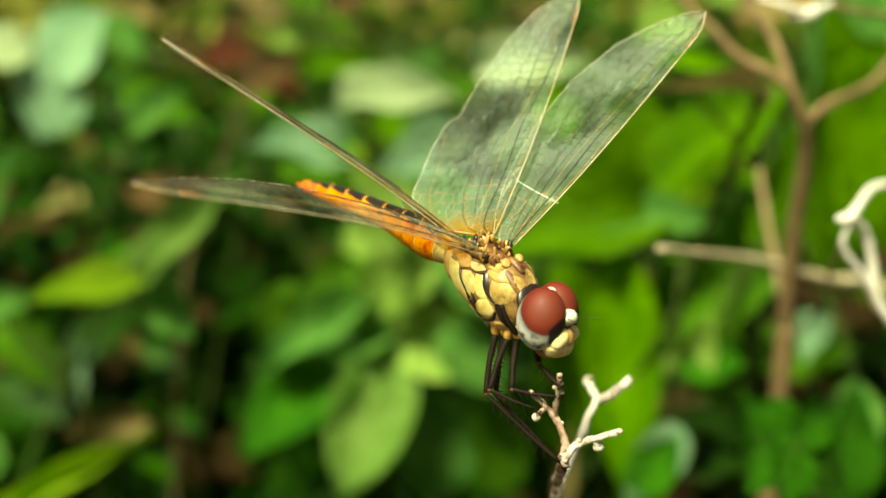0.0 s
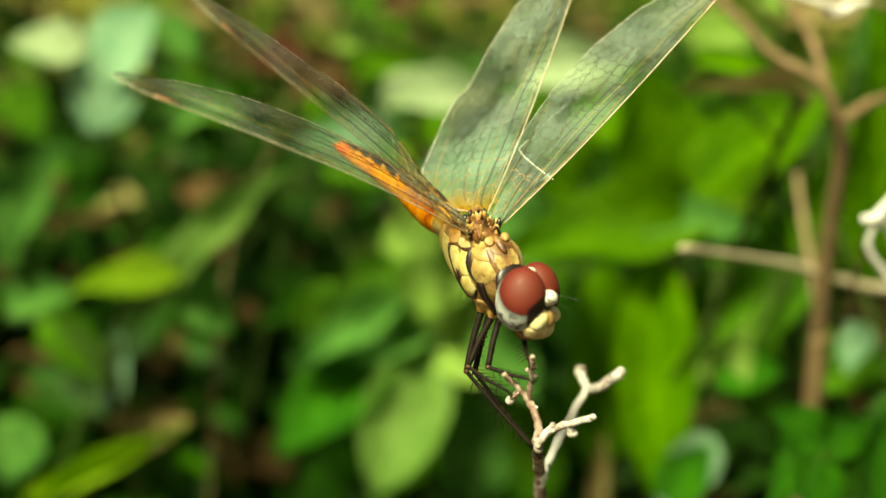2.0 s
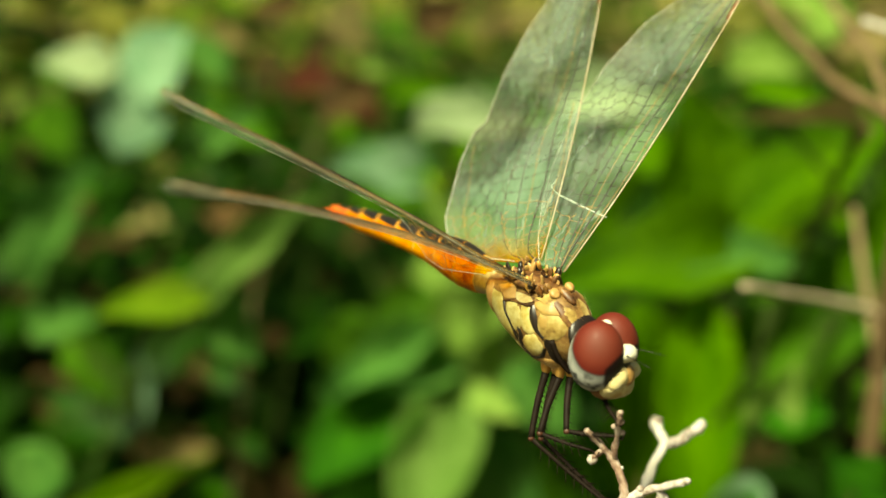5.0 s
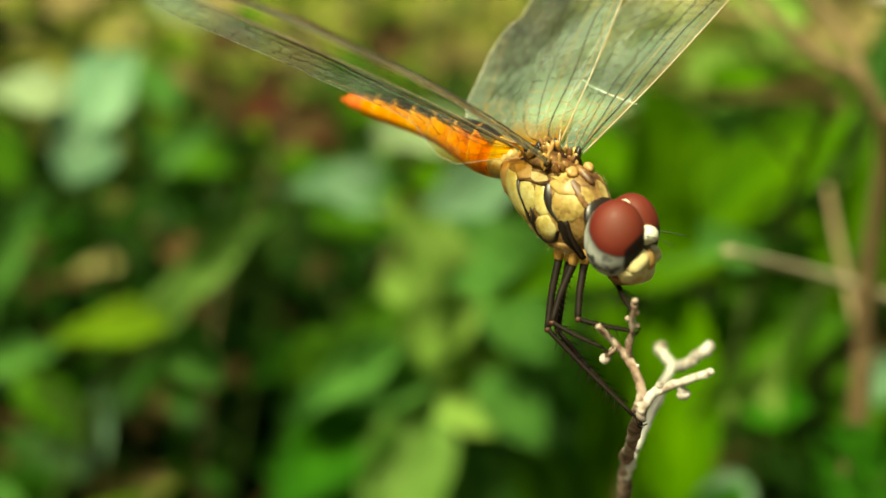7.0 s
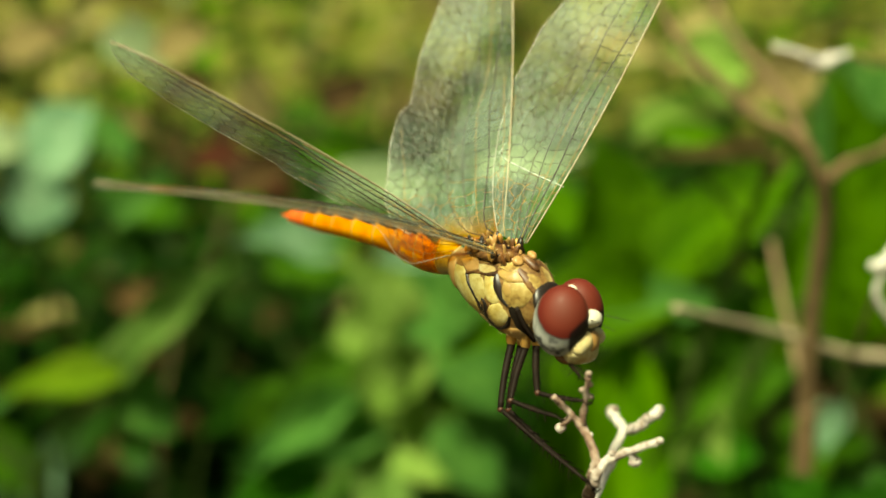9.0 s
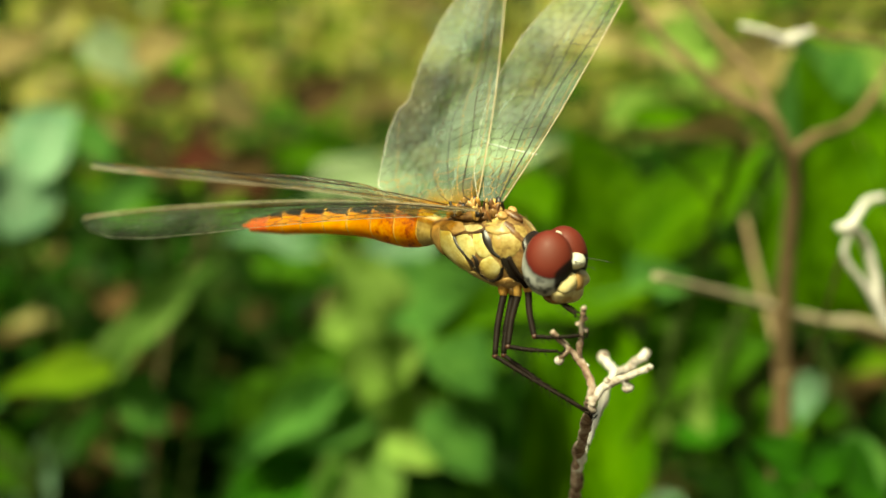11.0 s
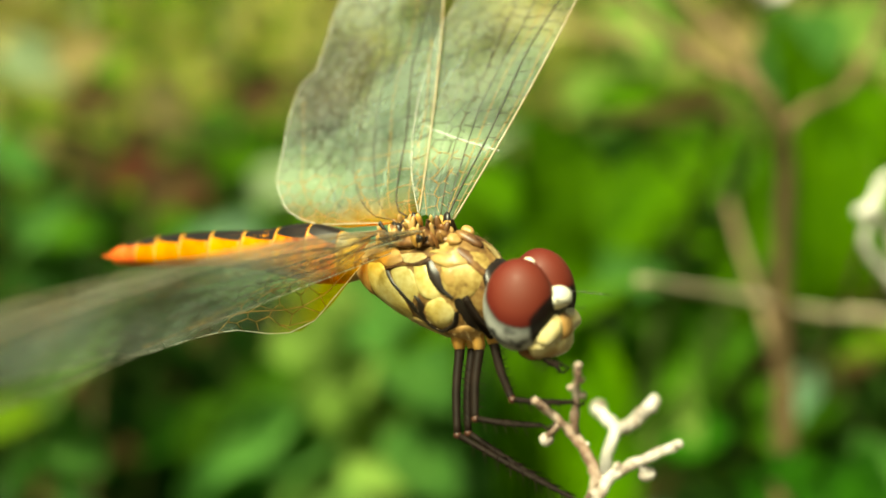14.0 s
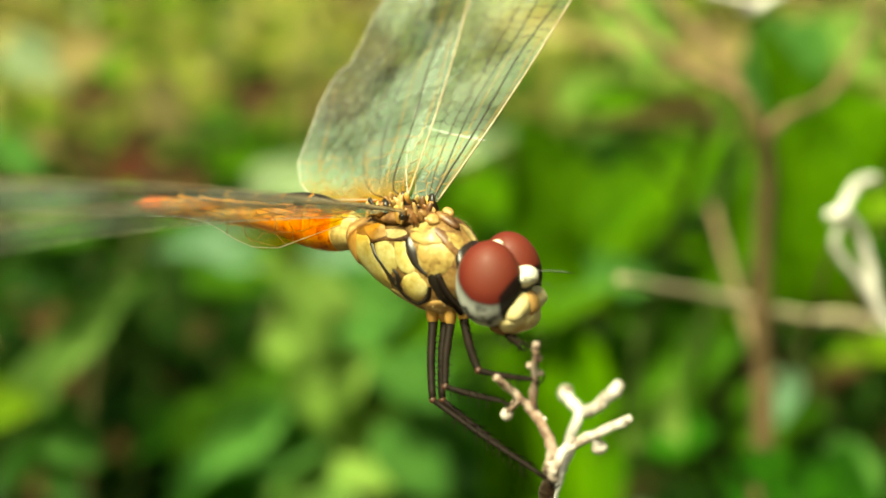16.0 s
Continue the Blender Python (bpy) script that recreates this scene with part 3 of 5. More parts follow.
                part("wing_hinge", bm, (TAN, BLACK, COXA, DARK, TAN, DARK, OLIVE, BROWN, BLACK, DARK)[i % 10], thorax)
    # coxae
    for x, y, z in HIPS:
        bm = bmesh.new()
        ball(bm, Vector((x, y, z + 0.45)) * MM, Vector((0.38, 0.36, 0.75)) * MM, None, 12, 8)
        part("coxa", bm, COXA, thorax, "orange leg base")
    # soft hair on the front and the breast
    bm = bmesh.new()
    for i in range(600):
        x = rnd.uniform(-1.5, 4.6)
        top, bottom, w = section(x)
        mid, half = (top + bottom) / 2, (top - bottom) / 2
        a = rnd.uniform(0, 2 * math.pi)
        c, s = math.cos(a), math.sin(a)
        p = Vector((x, w * math.copysign(abs(c) ** 0.87, c), mid + half * math.copysign(abs(s) ** 0.87, s)))
        n = Vector((0.5 + rnd.uniform(-0.3, 0.5), c + rnd.uniform(-0.3, 0.3), s + rnd.uniform(-0.3, 0.3))).normalized()
        q = p + n * rnd.uniform(0.25, 0.6)
        b = n.orthogonal().normalized() * 0.006
        bm.faces.new([bm.verts.new(v * MM) for v in (p - b, p + b, q)])
    tagged(part("fuzz", bm, HAIR, thorax, "fine blond hair"), kind="stuff")
    return thorax


HIPS = [(2.3, -1.2, -5.9), (2.8, -0.75, -6.0), (3.3, -0.9, -6.0), (4.1, -0.7, -5.7), (4.7, 0.7, -5.6)]
build_thorax()


def build_head():
    head = new("head")
    head.parent = dragonfly
    head.matrix_basis = pose(*[v * MM for v in NECK])
    tagged(head, "head with large dark red eyes")

    def blob(name, c, r, material, label="", turn=(0, 0, 0), bumps=0.16):
        bm = bmesh.new()
        ball(bm, Vector(c) * MM, Vector(r) * MM, pose(0, 0, 0, *turn), 22, 15, bumps)
        part(name, bm, material, head, label)

    blob("head_capsule", (1.25, 0, -0.3), (1.3, 1.8, 1.9), BLACK)
    for s in (-1, 1):
        bm = bmesh.new()
        bmesh.ops.create_uvsphere(bm, u_segments=40, v_segments=26, radius=1, matrix=Matrix.Diagonal((1.78 * MM, 1.55 * MM, 2.3 * MM, 1)))
        e = part("eye", bm, EYE, head, "large red-brown compound eye, grey below")
        e.matrix_basis = pose(1.18 * MM, s * 1.2 * MM, 0.06 * MM, s * 8, -4, s * -10)
    blob("vertex_knob", (0.95, 0, 1.95), (0.34, 0.18, 0.22), WHITE, "white knob between the eyes")
    blob("forehead", (2.62, 0.05, 0.40), (0.70, 0.9, 0.56), WHITE, "white forehead bump", (0, -10, 0))
    blob("face_band", (2.0, 0, -0.45), (1.0, 1.62, 1.05), BLACK, "black band across the face")
    for s in (-1, 1):
        blob("clypeus_lobe", (2.52, s * 0.82, -0.98), (0.92, 1.02, 0.82), CREAM, "cream cheek lobe", (s * -20, 0, s * -20))
    blob("labrum", (2.42, 0, -1.72), (1.12, 1.72, 0.92), CREAM, "cream upper lip")
    blob("face_shield", (2.86, 0, -1.15), (0.66, 1.05, 0.85), TAN, "tan middle of the face")
    blob("mouth_plate", (1.9, 0, -2.38), (1.05, 1.4, 0.52), BROWN, "orange-brown lower lip")
    blob("mandible", (2.25, 0, -2.2), (0.55, 0.9, 0.2), BLACK)
    for s in (-1, 1):
        bm = bmesh.new()
        tube(bm, smooth_path([Vector((2.7, s * 0.6, 0.55)) * MM, Vector((3.4, s * 0.85, 0.7)) * MM, Vector((4.9, s * 1.3, 0.75)) * MM], 4), [0.06 * MM] * 3 + [0.022 * MM] * 6, 5)
        part("antenna", bm, BLACK, head, "hair-thin black antenna")
    return head


head = build_head()


def build_abdomen():
    abdomen = new("abdomen")
    abdomen.parent = dragonfly
    tagged(abdomen, "orange abdomen with black dashes along its back")
    cuts = [-3.4, -5.0, -7.0, -9.4, -12.0, -14.6, -17.1, -19.3, -21.2, -22.6, -23.6]

    def size(x):
        t = (-3.4 - x) / 20.2
        w = 1.2 + 0.38 * math.exp(-((t - 0.2) / 0.14) ** 2) - 0.30 * t - 0.3 * math.exp(-(t / 0.06) ** 2)
        h = 1.2 + 0.5 * math.exp(-((t - 0.18) / 0.13) ** 2) - 0.30 * t - 0.3 * math.exp(-(t / 0.06) ** 2)
        z = -1.75 + 0.55 * math.sin(math.pi * min(1, t)) - 0.1 * t
        thin = 1 - 2.2 * max(0, t - 0.8)
        return w * 0.92 * thin, h * 0.98 * thin, z

    def outline(x, flare, k, n=24):
        w, h, z = size(x)
        a = 2 * math.pi * k / n
        c, s = math.cos(a), math.sin(a)
        y = w * flare * c * (1 - 0.22 * max(0, s))
        zz = h * flare * (s if s < 0 else s * (0.9 + 0.25 * s))
        return Vector((x, y, z + zz)) * MM

    for i, (a, b) in enumerate(zip(cuts, cuts[1:])):
        bm = bmesh.new()
        steps = [(0, 0.985), (0.15, 1.0), (0.5, 1.0), (0.90, 0.998), (0.93, 1.012), (0.97, 1.01), (1.0, 0.985)]
        rings = [[bm.verts.new(outline(a + (b - a) * t, fl, k)) for k in range(24)] for t, fl in steps]
        for j, (r0, r1) in enumerate(zip(rings, rings[1:])):
            for k in range(24):
                f = bm.faces.new((r0[k], r0[(k + 1) % 24], r1[(k + 1) % 24], r1[k]))
                f.material_index = max(0, j - 3)
        bm.faces.new(rings[0])
        bm.faces.new(rings[-1])
        seg = part("segment", bm, [RED if i >= 8 else (YELLOW if i == 0 else (RUST if i < 3 else ORANGE)), RING, BROWN], abdomen, "red tip segment" if i >= 8 else ("yellow-brown waist segment" if i == 0 else "orange segment with a pale ring"))
        if 0 < i < 9:
            bm = bmesh.new()
            rows = []
            for j in range(7):
                t = 0.02 + 0.91 * j / 6
                wide = (2.9 if i < 4 else 3.0 if i < 8 else 2.2) * (1 - 0.35 * t * t)
                rows.append([bm.verts.new(outline(a + (b - a) * t, 1.022 - 0.012 * abs(q), 6 + wide * q)) for q in (-1, -0.5, 0, 0.5, 1)])
            for r0, r1 in zip(rows, rows[1:]):
                for k in range(4):
                    bm.faces.new((r0[k], r0[k + 1], r1[k + 1], r1[k]))
            part("back_dash", bm, BLACK, seg, "black dash on the back")
    for s in (-1, 1):
        bm = bmesh.new()
        limb(bm, [Vector((-23.5, s * 0.3, -1.75)) * MM, Vector((-24.0, s * 0.38, -1.7)) * MM, Vector((-24.6, s * 0.3, -1.72)) * MM], 0.2 * MM, 0.04 * MM, 7, 0)
        part("cercus", bm, RED, abdomen, "red tail clasper")
    return abdomen


abdomen = build_abdomen()

# wings: x along the span, y to the leading edge
FORE_EDGE = [(0.0, -1.9), (1.0, -2.7), (2.4, -3.7), (4.5, -4.8), (7.5, -6.0), (12.0, -7.1), (17.0, -7.3), (21.5, -6.2), (24.6, -4.2), (26.3, -2.3), (26.9, -0.9)]
HIND_EDGE = [(0.0, -1.8), (0.2, -4.2), (0.9, -6.6), (2.2, -8.2), (4.2, -9.1), (6.5, -9.0), (9.0, -9.0), (11.6, -8.5), (12.2, -7.6), (13.4, -7.4), (17.0, -6.9), (21.0, -5.6), (24.0, -3.9), (25.5, -2.0), (26.0, -0.9)]


def edge_at(edge, x):
    for (x0, y0), (x1, y1) in zip(edge, edge[1:]):
        if x <= x1:
            return y0 + (y1 - y0) * (x - x0) / (x1 - x0)
    return edge[-1][1]


def lead_at(x, span):
    return 0.45 + 0.35 * math.sin(min(1, x / span) * math.pi) - 1.2 * max(0, x / span - 0.88) ** 2 * 60


def build_wing(name, edge, span, hind, label, fine=1.0, fold=0.0, wash=0.0, droop=0.5):
    wing = new(name)
    wing.parent = dragonfly
    tagged(wing, label)

    def place(x, v, lift=0.0):
        """v: 0 at the leading edge, 1 at the trailing edge; the skin is pleated near the hinge."""
        hi, lo = lead_at(x, span), edge_at(edge, x)
        pleat = 0.14 * math.sin(v * 22) * math.exp(-x / 9) + 0.05 * math.sin(v * 9 + x * 0.25)
        pleat -= fold * max(0.0, v - 0.25) ** 1.5 * math.exp(-(x / 2.2) ** 2) * (hi - lo) / 8
        pleat -= wash * (hi - lo) * v * (x / span) ** 1.5
        sag = -droop * (x / span) ** 2 + 0.35 * math.sin(v * math.pi)
        return Vector((x, hi + (lo - hi) * v, pleat + sag + lift)) * MM

    bm = bmesh.new()
    nx, nv = 54, 14
    grid = [[bm.verts.new(place(span * (i / nx) ** 1.15, k / nv)) for k in range(nv + 1)] for i in range(nx + 1)]
    for i in range(nx):
        for k in range(nv):
            bm.faces.new((grid[i][k], grid[i + 1][k], grid[i + 1][k + 1], grid[i][k + 1]))
    part("membrane", bm, (CLEAR_AMBER if hind else CLEAR) if fine == 1 else (DIMMED_AMBER if hind else DIMMED), wing, "clear wing skin" + (", amber at the base" if hind else ""))

    def vein(label, pts, r, material):
        bm = bmesh.new()
        tube(bm, [place(x, v, 0.01) for x, v in pts], r * fine * MM, 4)
        return part("vein", bm, material, wing, label)

    xs = [span * i / 40 for i in range(41)]
    # the long veins: where each starts and ends across the chord, and how far out it runs
    longs = [(0.0, 0.0, 1.0, 0.06, VEIN_COSTA), (0.10, 0.06, 0.5, 0.03, VEIN_GOLD), (0.20, 0.13, 0.99, 0.055, VEIN_DARK), (0.28, 0.26, 0.97, 0.024, VEIN_GOLD), (0.36, 0.40, 0.94, 0.048, VEIN_DARK), (0.46, 0.55, 0.9, 0.03, VEIN), (0.60, 0.78, 0.62, 0.028, VEIN_DARK), (0.76, 0.95, 0.4, 0.024, VEIN_GOLD), (1.0, 1.0, 1.0, 0.028, VEIN_PALE)]
    for n, (v0, v1, out, r, material) in enumerate(longs):
        pts = [(x, v0 + (v1 - v0) * min(1, x / span / out) + (0.02 * math.sin(x * 0.5 + n) if 0 < n < 8 else 0)) for x in xs if x <= span * out]
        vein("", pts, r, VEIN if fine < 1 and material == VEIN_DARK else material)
    # cross veins between the front long veins
    rnd = random.Random(len(name))
    bm_gold, bm_dark = bmesh.new(), bmesh.new()
    for n in range(5):
        a, b = longs[n], longs[n + 1]
        x = rnd.uniform(0.6, 1.5)
        while x < span * 0.965:
            va = a[0] + (a[1] - a[0]) * min(1, x / span / a[2])
            vb = b[0] + (b[1] - b[0]) * min(1, x / span / b[2])
            x2 = x + rnd.uniform(-0.2, 0.2)
            tube(bm_gold if x < span * 0.2 else bm_dark, [place(x, va, 0.01), place(x2, vb, 0.01)], 0.027 * fine * MM, 3)
            x += rnd.uniform(0.7, 1.2) if n else rnd.uniform(0.9, 1.5)
    # honeycomb of small cells behind them
    size = 0.62

    def corner(x, y):
        hi, lo = lead_at(min(x, span), span), edge_at(edge, min(x, span))
        first = 0.42 + 0.12 * x / span
        v = (hi - y) / max(0.4, hi - lo)
        inside = first < v < 1.0 and 0.5 < x < span * 0.985
        return inside, (min(max(x, 0.4), span * 0.985), min(max(v, first), 1.0))

    jitter = {}
    for i in range(int(span / (size * 1.5)) + 2):
        for j in range(int(12 / (size * 1.732)) + 2):
            cx, cy = i * size * 1.5, 0.8 - (j + 0.5 * (i % 2)) * size * 1.732
            ring = []
            for k in range(6):
                px, py = cx + size * math.cos(k * math.pi / 3), cy + size * math.sin(k * math.pi / 3)
                key = (round(px, 2), round(py, 2))
                if key not in jitter:
                    jitter[key] = (px + rnd.uniform(-0.17, 0.17), py + rnd.uniform(-0.17, 0.17))
                ring.append(corner(*jitter[key]))
            for k in (0, 1, 2):
                (in0, p), (in1, q) = ring[k], ring[k + 1]
                if in0 or in1:
                    tube(bm_gold if p[0] < span * 0.17 else bm_dark, [place(*p, 0.01), place(*q, 0.01)], 0.026 * fine * MM, 3)
    tagged(part("vein_net", bm_gold, VEIN_GOLD, wing, "golden net of cross veins"), kind="stuff")
    tagged(part("vein_net", bm_dark, VEIN, wing, "dark net of cross veins"), kind="stuff")
    bm = bmesh.new()
    x0 = span * 0.84
    for lift in (0.0, 0.07):
        quad = [place(x0 + dx, v, lift) for dx, v in ((0, 0.01), (1.8, 0.01), (1.8, 0.07), (0, 0.06))]
        bm.faces.new([bm.verts.new(p) for p in quad])
    vs = bm.verts[:]
    for k in range(4):
        bm.faces.new((vs[k], vs[(k + 1) % 4], vs[4 + (k + 1) % 4], vs[4 + k]))
    part("wing_spot", bm, BROWN, wing, "tan spot near the wing tip")
    return wing


FORE_LABEL, HIND_LABEL = "clear forewing with a net of veins", "broad clear hindwing with an amber base"
wing_left_fore = build_wing("forewing", FORE_EDGE, 26.9, False, FORE_LABEL)
wing_left_hind = build_wing("hindwing", HIND_EDGE, 26.0, True, HIND_LABEL)
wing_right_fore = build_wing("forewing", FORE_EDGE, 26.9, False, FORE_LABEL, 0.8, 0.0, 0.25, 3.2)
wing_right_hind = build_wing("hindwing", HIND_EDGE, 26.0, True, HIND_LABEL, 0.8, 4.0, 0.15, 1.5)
# a stray white thread lies across one forewing
bm = bmesh.new()
tube(bm, [Vector(p) * MM for p in ((4.85, 0.75, 0.2), (5.3, -2.0, 0.42), (5.7, -4.3, 0.45), (6.05, -5.3, 0.3), (7.2, -5.2, 0.25))], [0.05 * MM] * 4 + [0.02 * MM], 5)
part("thread", bm, THREAD, wing_left_fore, "white thread across the wing")

# legs: a thigh and a shin each, with claws; x along the bone
LEG_BONES = [(4.6, 7.6), (4.5, 7.3), (4.1, 3.6), (3.9, 3.3), (2.6, 2.4)]
FEET = [(0.0088, 0.0734, 0.2932), (0.0090, 0.0742, 0.2926), (0.0068, 0.0746, 0.2972), (0.0083, 0.0741, 0.2985), (0.0083, 0.0735, 0.2998)]
leg_parts = []


def build_leg(l1, l2):
    rnd = random.Random(int(l1 * 100))
    bm = bmesh.new()
    n = 9
    tube(bm, [Vector((l1 * i / n, 0, 0.12 * math.sin(math.pi * i / n))) * MM for i in range(n + 1)], [(0.27 - 0.07 * i / n) * MM for i in range(n + 1)], 9, 0.12)
    thigh = part("femur", bm, LEG, dragonfly, "black thigh")
    bm = bmesh.new()
    ball(bm, Vector((l1, 0, 0)) * MM, Vector((0.23, 0.21, 0.21)) * MM, None, 10, 7)
    part("knee", bm, KNEE, thigh, "rusty knee")
    for i in range(9):
        bm = bmesh.new()
        p = Vector((l1 * (0.2 + 0.08 * i), 0.1 * (i % 2), -0.18))
        tube(bm, [p * MM, (p + Vector((0.22, 0.1, -0.38))) * MM], [0.04 * MM, 0.012 * MM], 4)
        part("spine", bm, LEG, thigh)
    bm = bmesh.new()
    pts = [Vector((l2 * i / n, 0, 0.10 * math.sin(math.pi * i / n))) * MM for i in range(n + 1)]
    tube(bm, pts, [(0.17 - 0.07 * i / n) * MM for i in range(n + 1)], 8, 0.12)
    shin = part("tibia", bm, LEG, dragonfly, "black shin with long spines")
    for i in range(8 if l2 > 5 else 5):
        for s in (-1, 1):
            bm = bmesh.new()
            p = Vector((l2 * (0.12 + 0.75 * i / (8 if l2 > 5 else 5)), s * 0.08, 0))
            tube(bm, [p * MM, (p + Vector((0.55, s * 0.8, 0.25))) * MM], [0.042 * MM, 0.012 * MM], 4)
            part("spine", bm, LEG, shin)
    bm = bmesh.new()
    for s in (-1, 1):
        tube(bm, smooth_path([Vector((l2 - 0.1, 0, 0)) * MM, Vector((l2 + 0.35, s * 0.15, 0.15)) * MM, Vector((l2 + 0.5, s * 0.25, -0.2)) * MM], 4), 0.05 * MM, 5)
    part("claw", bm, LEG, shin)
    return thigh, shin


for l1, l2 in LEG_BONES:
    leg_parts.append(build_leg(l1, l2))
# one front leg is folded up behind the head
bm = bmesh.new()
limb(bm, [Vector((4.2, -0.9, -5.2)) * MM, Vector((4.0, -1.75, -3.9)) * MM, Vector((3.7, -2.0, -2.7)) * MM], 0.24 * MM, 0.2 * MM, 8, 0.1)
limb(bm, [Vector((3.7, -2.0, -2.7)) * MM, Vector((4.3, -1.9, -3.9)) * MM, Vector((4.8, -1.5, -4.9)) * MM], 0.17 * MM, 0.1 * MM, 8, 0.1)
part("folded_foreleg", bm, LEG, dragonfly, "dark foreleg folded behind the head")

# ---- the perch ----
twig = tagged(new("twig"), "dry forked brown twig with pale lichen tips", "twig")
twig.location = (0.0108, 0.092, 0.0)


def on_twig(pts):
    return [Vector(p) - twig.location for p in pts]


def twig_part(name, pts, r0, r1, material, label="", steps=8):
    bm = bmesh.new()
    limb(bm, on_twig(pts), r0 * MM, r1 * MM, 12, 0.6, steps)
    return part(name, bm, material, twig, label)


def bud(centre, r, material, label="dry round bud"):
    bm = bmesh.new()
    c = on_twig([centre])[0]
    ball(bm, c, (r * 0.82 * MM, r * 0.7 * MM, r * 0.8 * MM), None, 12, 8, 0.5)
    part("bud", bm, material, twig, label)


FORK = (0.0089, 0.0731, 0.2941)
twig_part("stem", [(0.0108, 0.092, 0.0), (0.0112, 0.094, 0.15), (0.0102, 0.0895, 0.262), (0.0097, 0.0838, 0.2830), (0.0094, 0.0806, 0.2871), (0.0091, 0.0758, 0.2914), FORK], 0.55, 0.33, BARK, "brown dry stem", 12)
twig_part("branch", [FORK, (0.0090, 0.0735, 0.2953), (0.0083, 0.0745, 0.2965), (0.0073, 0.0748, 0.2976), (0.0064, 0.0746, 0.2986)], 0.32, 0.2, BARK)
twig_part("branch", [(0.0083, 0.0745, 0.2965), (0.00835, 0.0742, 0.2985), (0.0084, 0.0735, 0.3004)], 0.21, 0.18, BARK)
twig_part("branch", [(0.0089, 0.0729, 0.2938), (0.0096, 0.0730, 0.2949), (0.0107, 0.0728, 0.2956), (0.0126, 0.0722, 0.2966)], 0.33, 0.22, BLEACHED, "pale side branch")
twig_part("branch", [(0.0097, 0.0832, 0.2838), (0.0101, 0.0824, 0.2862), (0.0111, 0.0840, 0.2877), (0.01185, 0.0856, 0.2883), (0.0136, 0.0895, 0.2897)], 0.32, 0.36, WHITE_DRY, "bleached back branch")
twig_part("branch", [(0.0136, 0.0895, 0.2897), (0.0134, 0.0910, 0.2896), (0.0132, 0.0925, 0.2896)], 0.36, 0.44, WHITE_DRY)
twig_part("branch", [(0.0136, 0.0895, 0.2895), (0.0148, 0.0905, 0.2893), (0.0156, 0.0910, 0.2897), (0.0166, 0.0915, 0.2902)], 0.4, 0.36, BLEACHED)
twig_part("bud_stalk", [(0.0076, 0.0747, 0.2972), (0.0069, 0.0746, 0.2965)], 0.2, 0.2, BARK, "", 3)
twig_part("bud_stalk", [(0.0111, 0.0728, 0.2958), (0.0114, 0.0727, 0.2951)], 0.26, 0.26, BLEACHED, "", 3)
for c, r, m in [((0.0069, 0.0746, 0.2965), 0.42, BLEACHED), ((0.0084, 0.0734, 0.3006), 0.3, BARK), ((0.00855, 0.0737, 0.2998), 0.24, BARK), ((0.0081, 0.0740, 0.2993), 0.22, BARK), ((0.00865, 0.0741, 0.2988), 0.24, BARK), ((0.0088, 0.0742, 0.2962), 0.22, BLEACHED), ((0.0114, 0.0727, 0.2951), 0.42, BLEACHED), ((0.0127, 0.0721, 0.2967), 0.3, BLEACHED), ((0.0132, 0.0926, 0.2899), 0.6, BLEACHED), ((0.0166, 0.0915, 0.2903), 0.45, BLEACHED), ((0.0156, 0.0908, 0.2899), 0.5, BLEACHED), ((0.0090, 0.0729, 0.2936), 0.46, BLEACHED), ((0.0100, 0.0729, 0.2955), 0.3, BLEACHED)]:
    bud(c, r, m)


def dead_sprig(base, tip, spread):
    """A short dead sprig that forks into knobbly bleached tips."""
    sprig = new("dead_sprig")
    sprig.location = (base[0], base[1], 0)
    tagged(sprig, "bleached dead sprig with knobbly tips", "twig")
    o = Vector(sprig.location)
    top = Vector(tip) - o
    bm = bmesh.new()
    limb(bm, [(0, 0, 0), (top.x * 0.4, top.y * 0.5, top.z * 0.6), top - Vector((0, 0, 0.012)), top - Vector((0, 0, 0.004))], 0.001, 0.0005, 8, 0.4, 10)
    part("stem", bm, BLEACHED, sprig)
    for s in spread:
        bm = bmesh.new()
        end = top + Vector(s)
        limb(bm, [top - Vector((0, 0, 0.006)), (top + end) / 2 - Vector((0, 0, 0.001)), end], 0.00045, 0.0004, 8, 0.5)
        ball(bm, end, (0.0006, 0.0006, 0.0006), None, 10, 7, 0.5)
        part("branch", bm, BLEACHED, sprig)


dead_sprig((0.016, 0.086, 0), (0.0156, 0.0845, 0.2765), [(-0.001, 0, 0.001), (0.0015, 0.001, 0.0005)])
dead_sprig((0.033, 0.096, 0), (0.031, 0.0932, 0.2725), [(-0.0006, 0, 0.001), (0.0022, 0, -0.0002), (-0.0024, 0, -0.0006)])
dead_sprig((-0.008, 0.09, 0), (-0.0072, 0.0868, 0.2745), [(0.0004, 0, 0.0012), (-0.0022, 0, -0.0006)])

# ---- dry shrub behind the perch ----


def shrub_part(thing, name, pts, r0, r1, material, label=""):
    bm = bmesh.new()
    limb(bm, [Vector(p) - thing.location for p in pts], r0 * MM, r1 * MM, 8, 0.3, 7)
    return part(name, bm, material, thing, label)


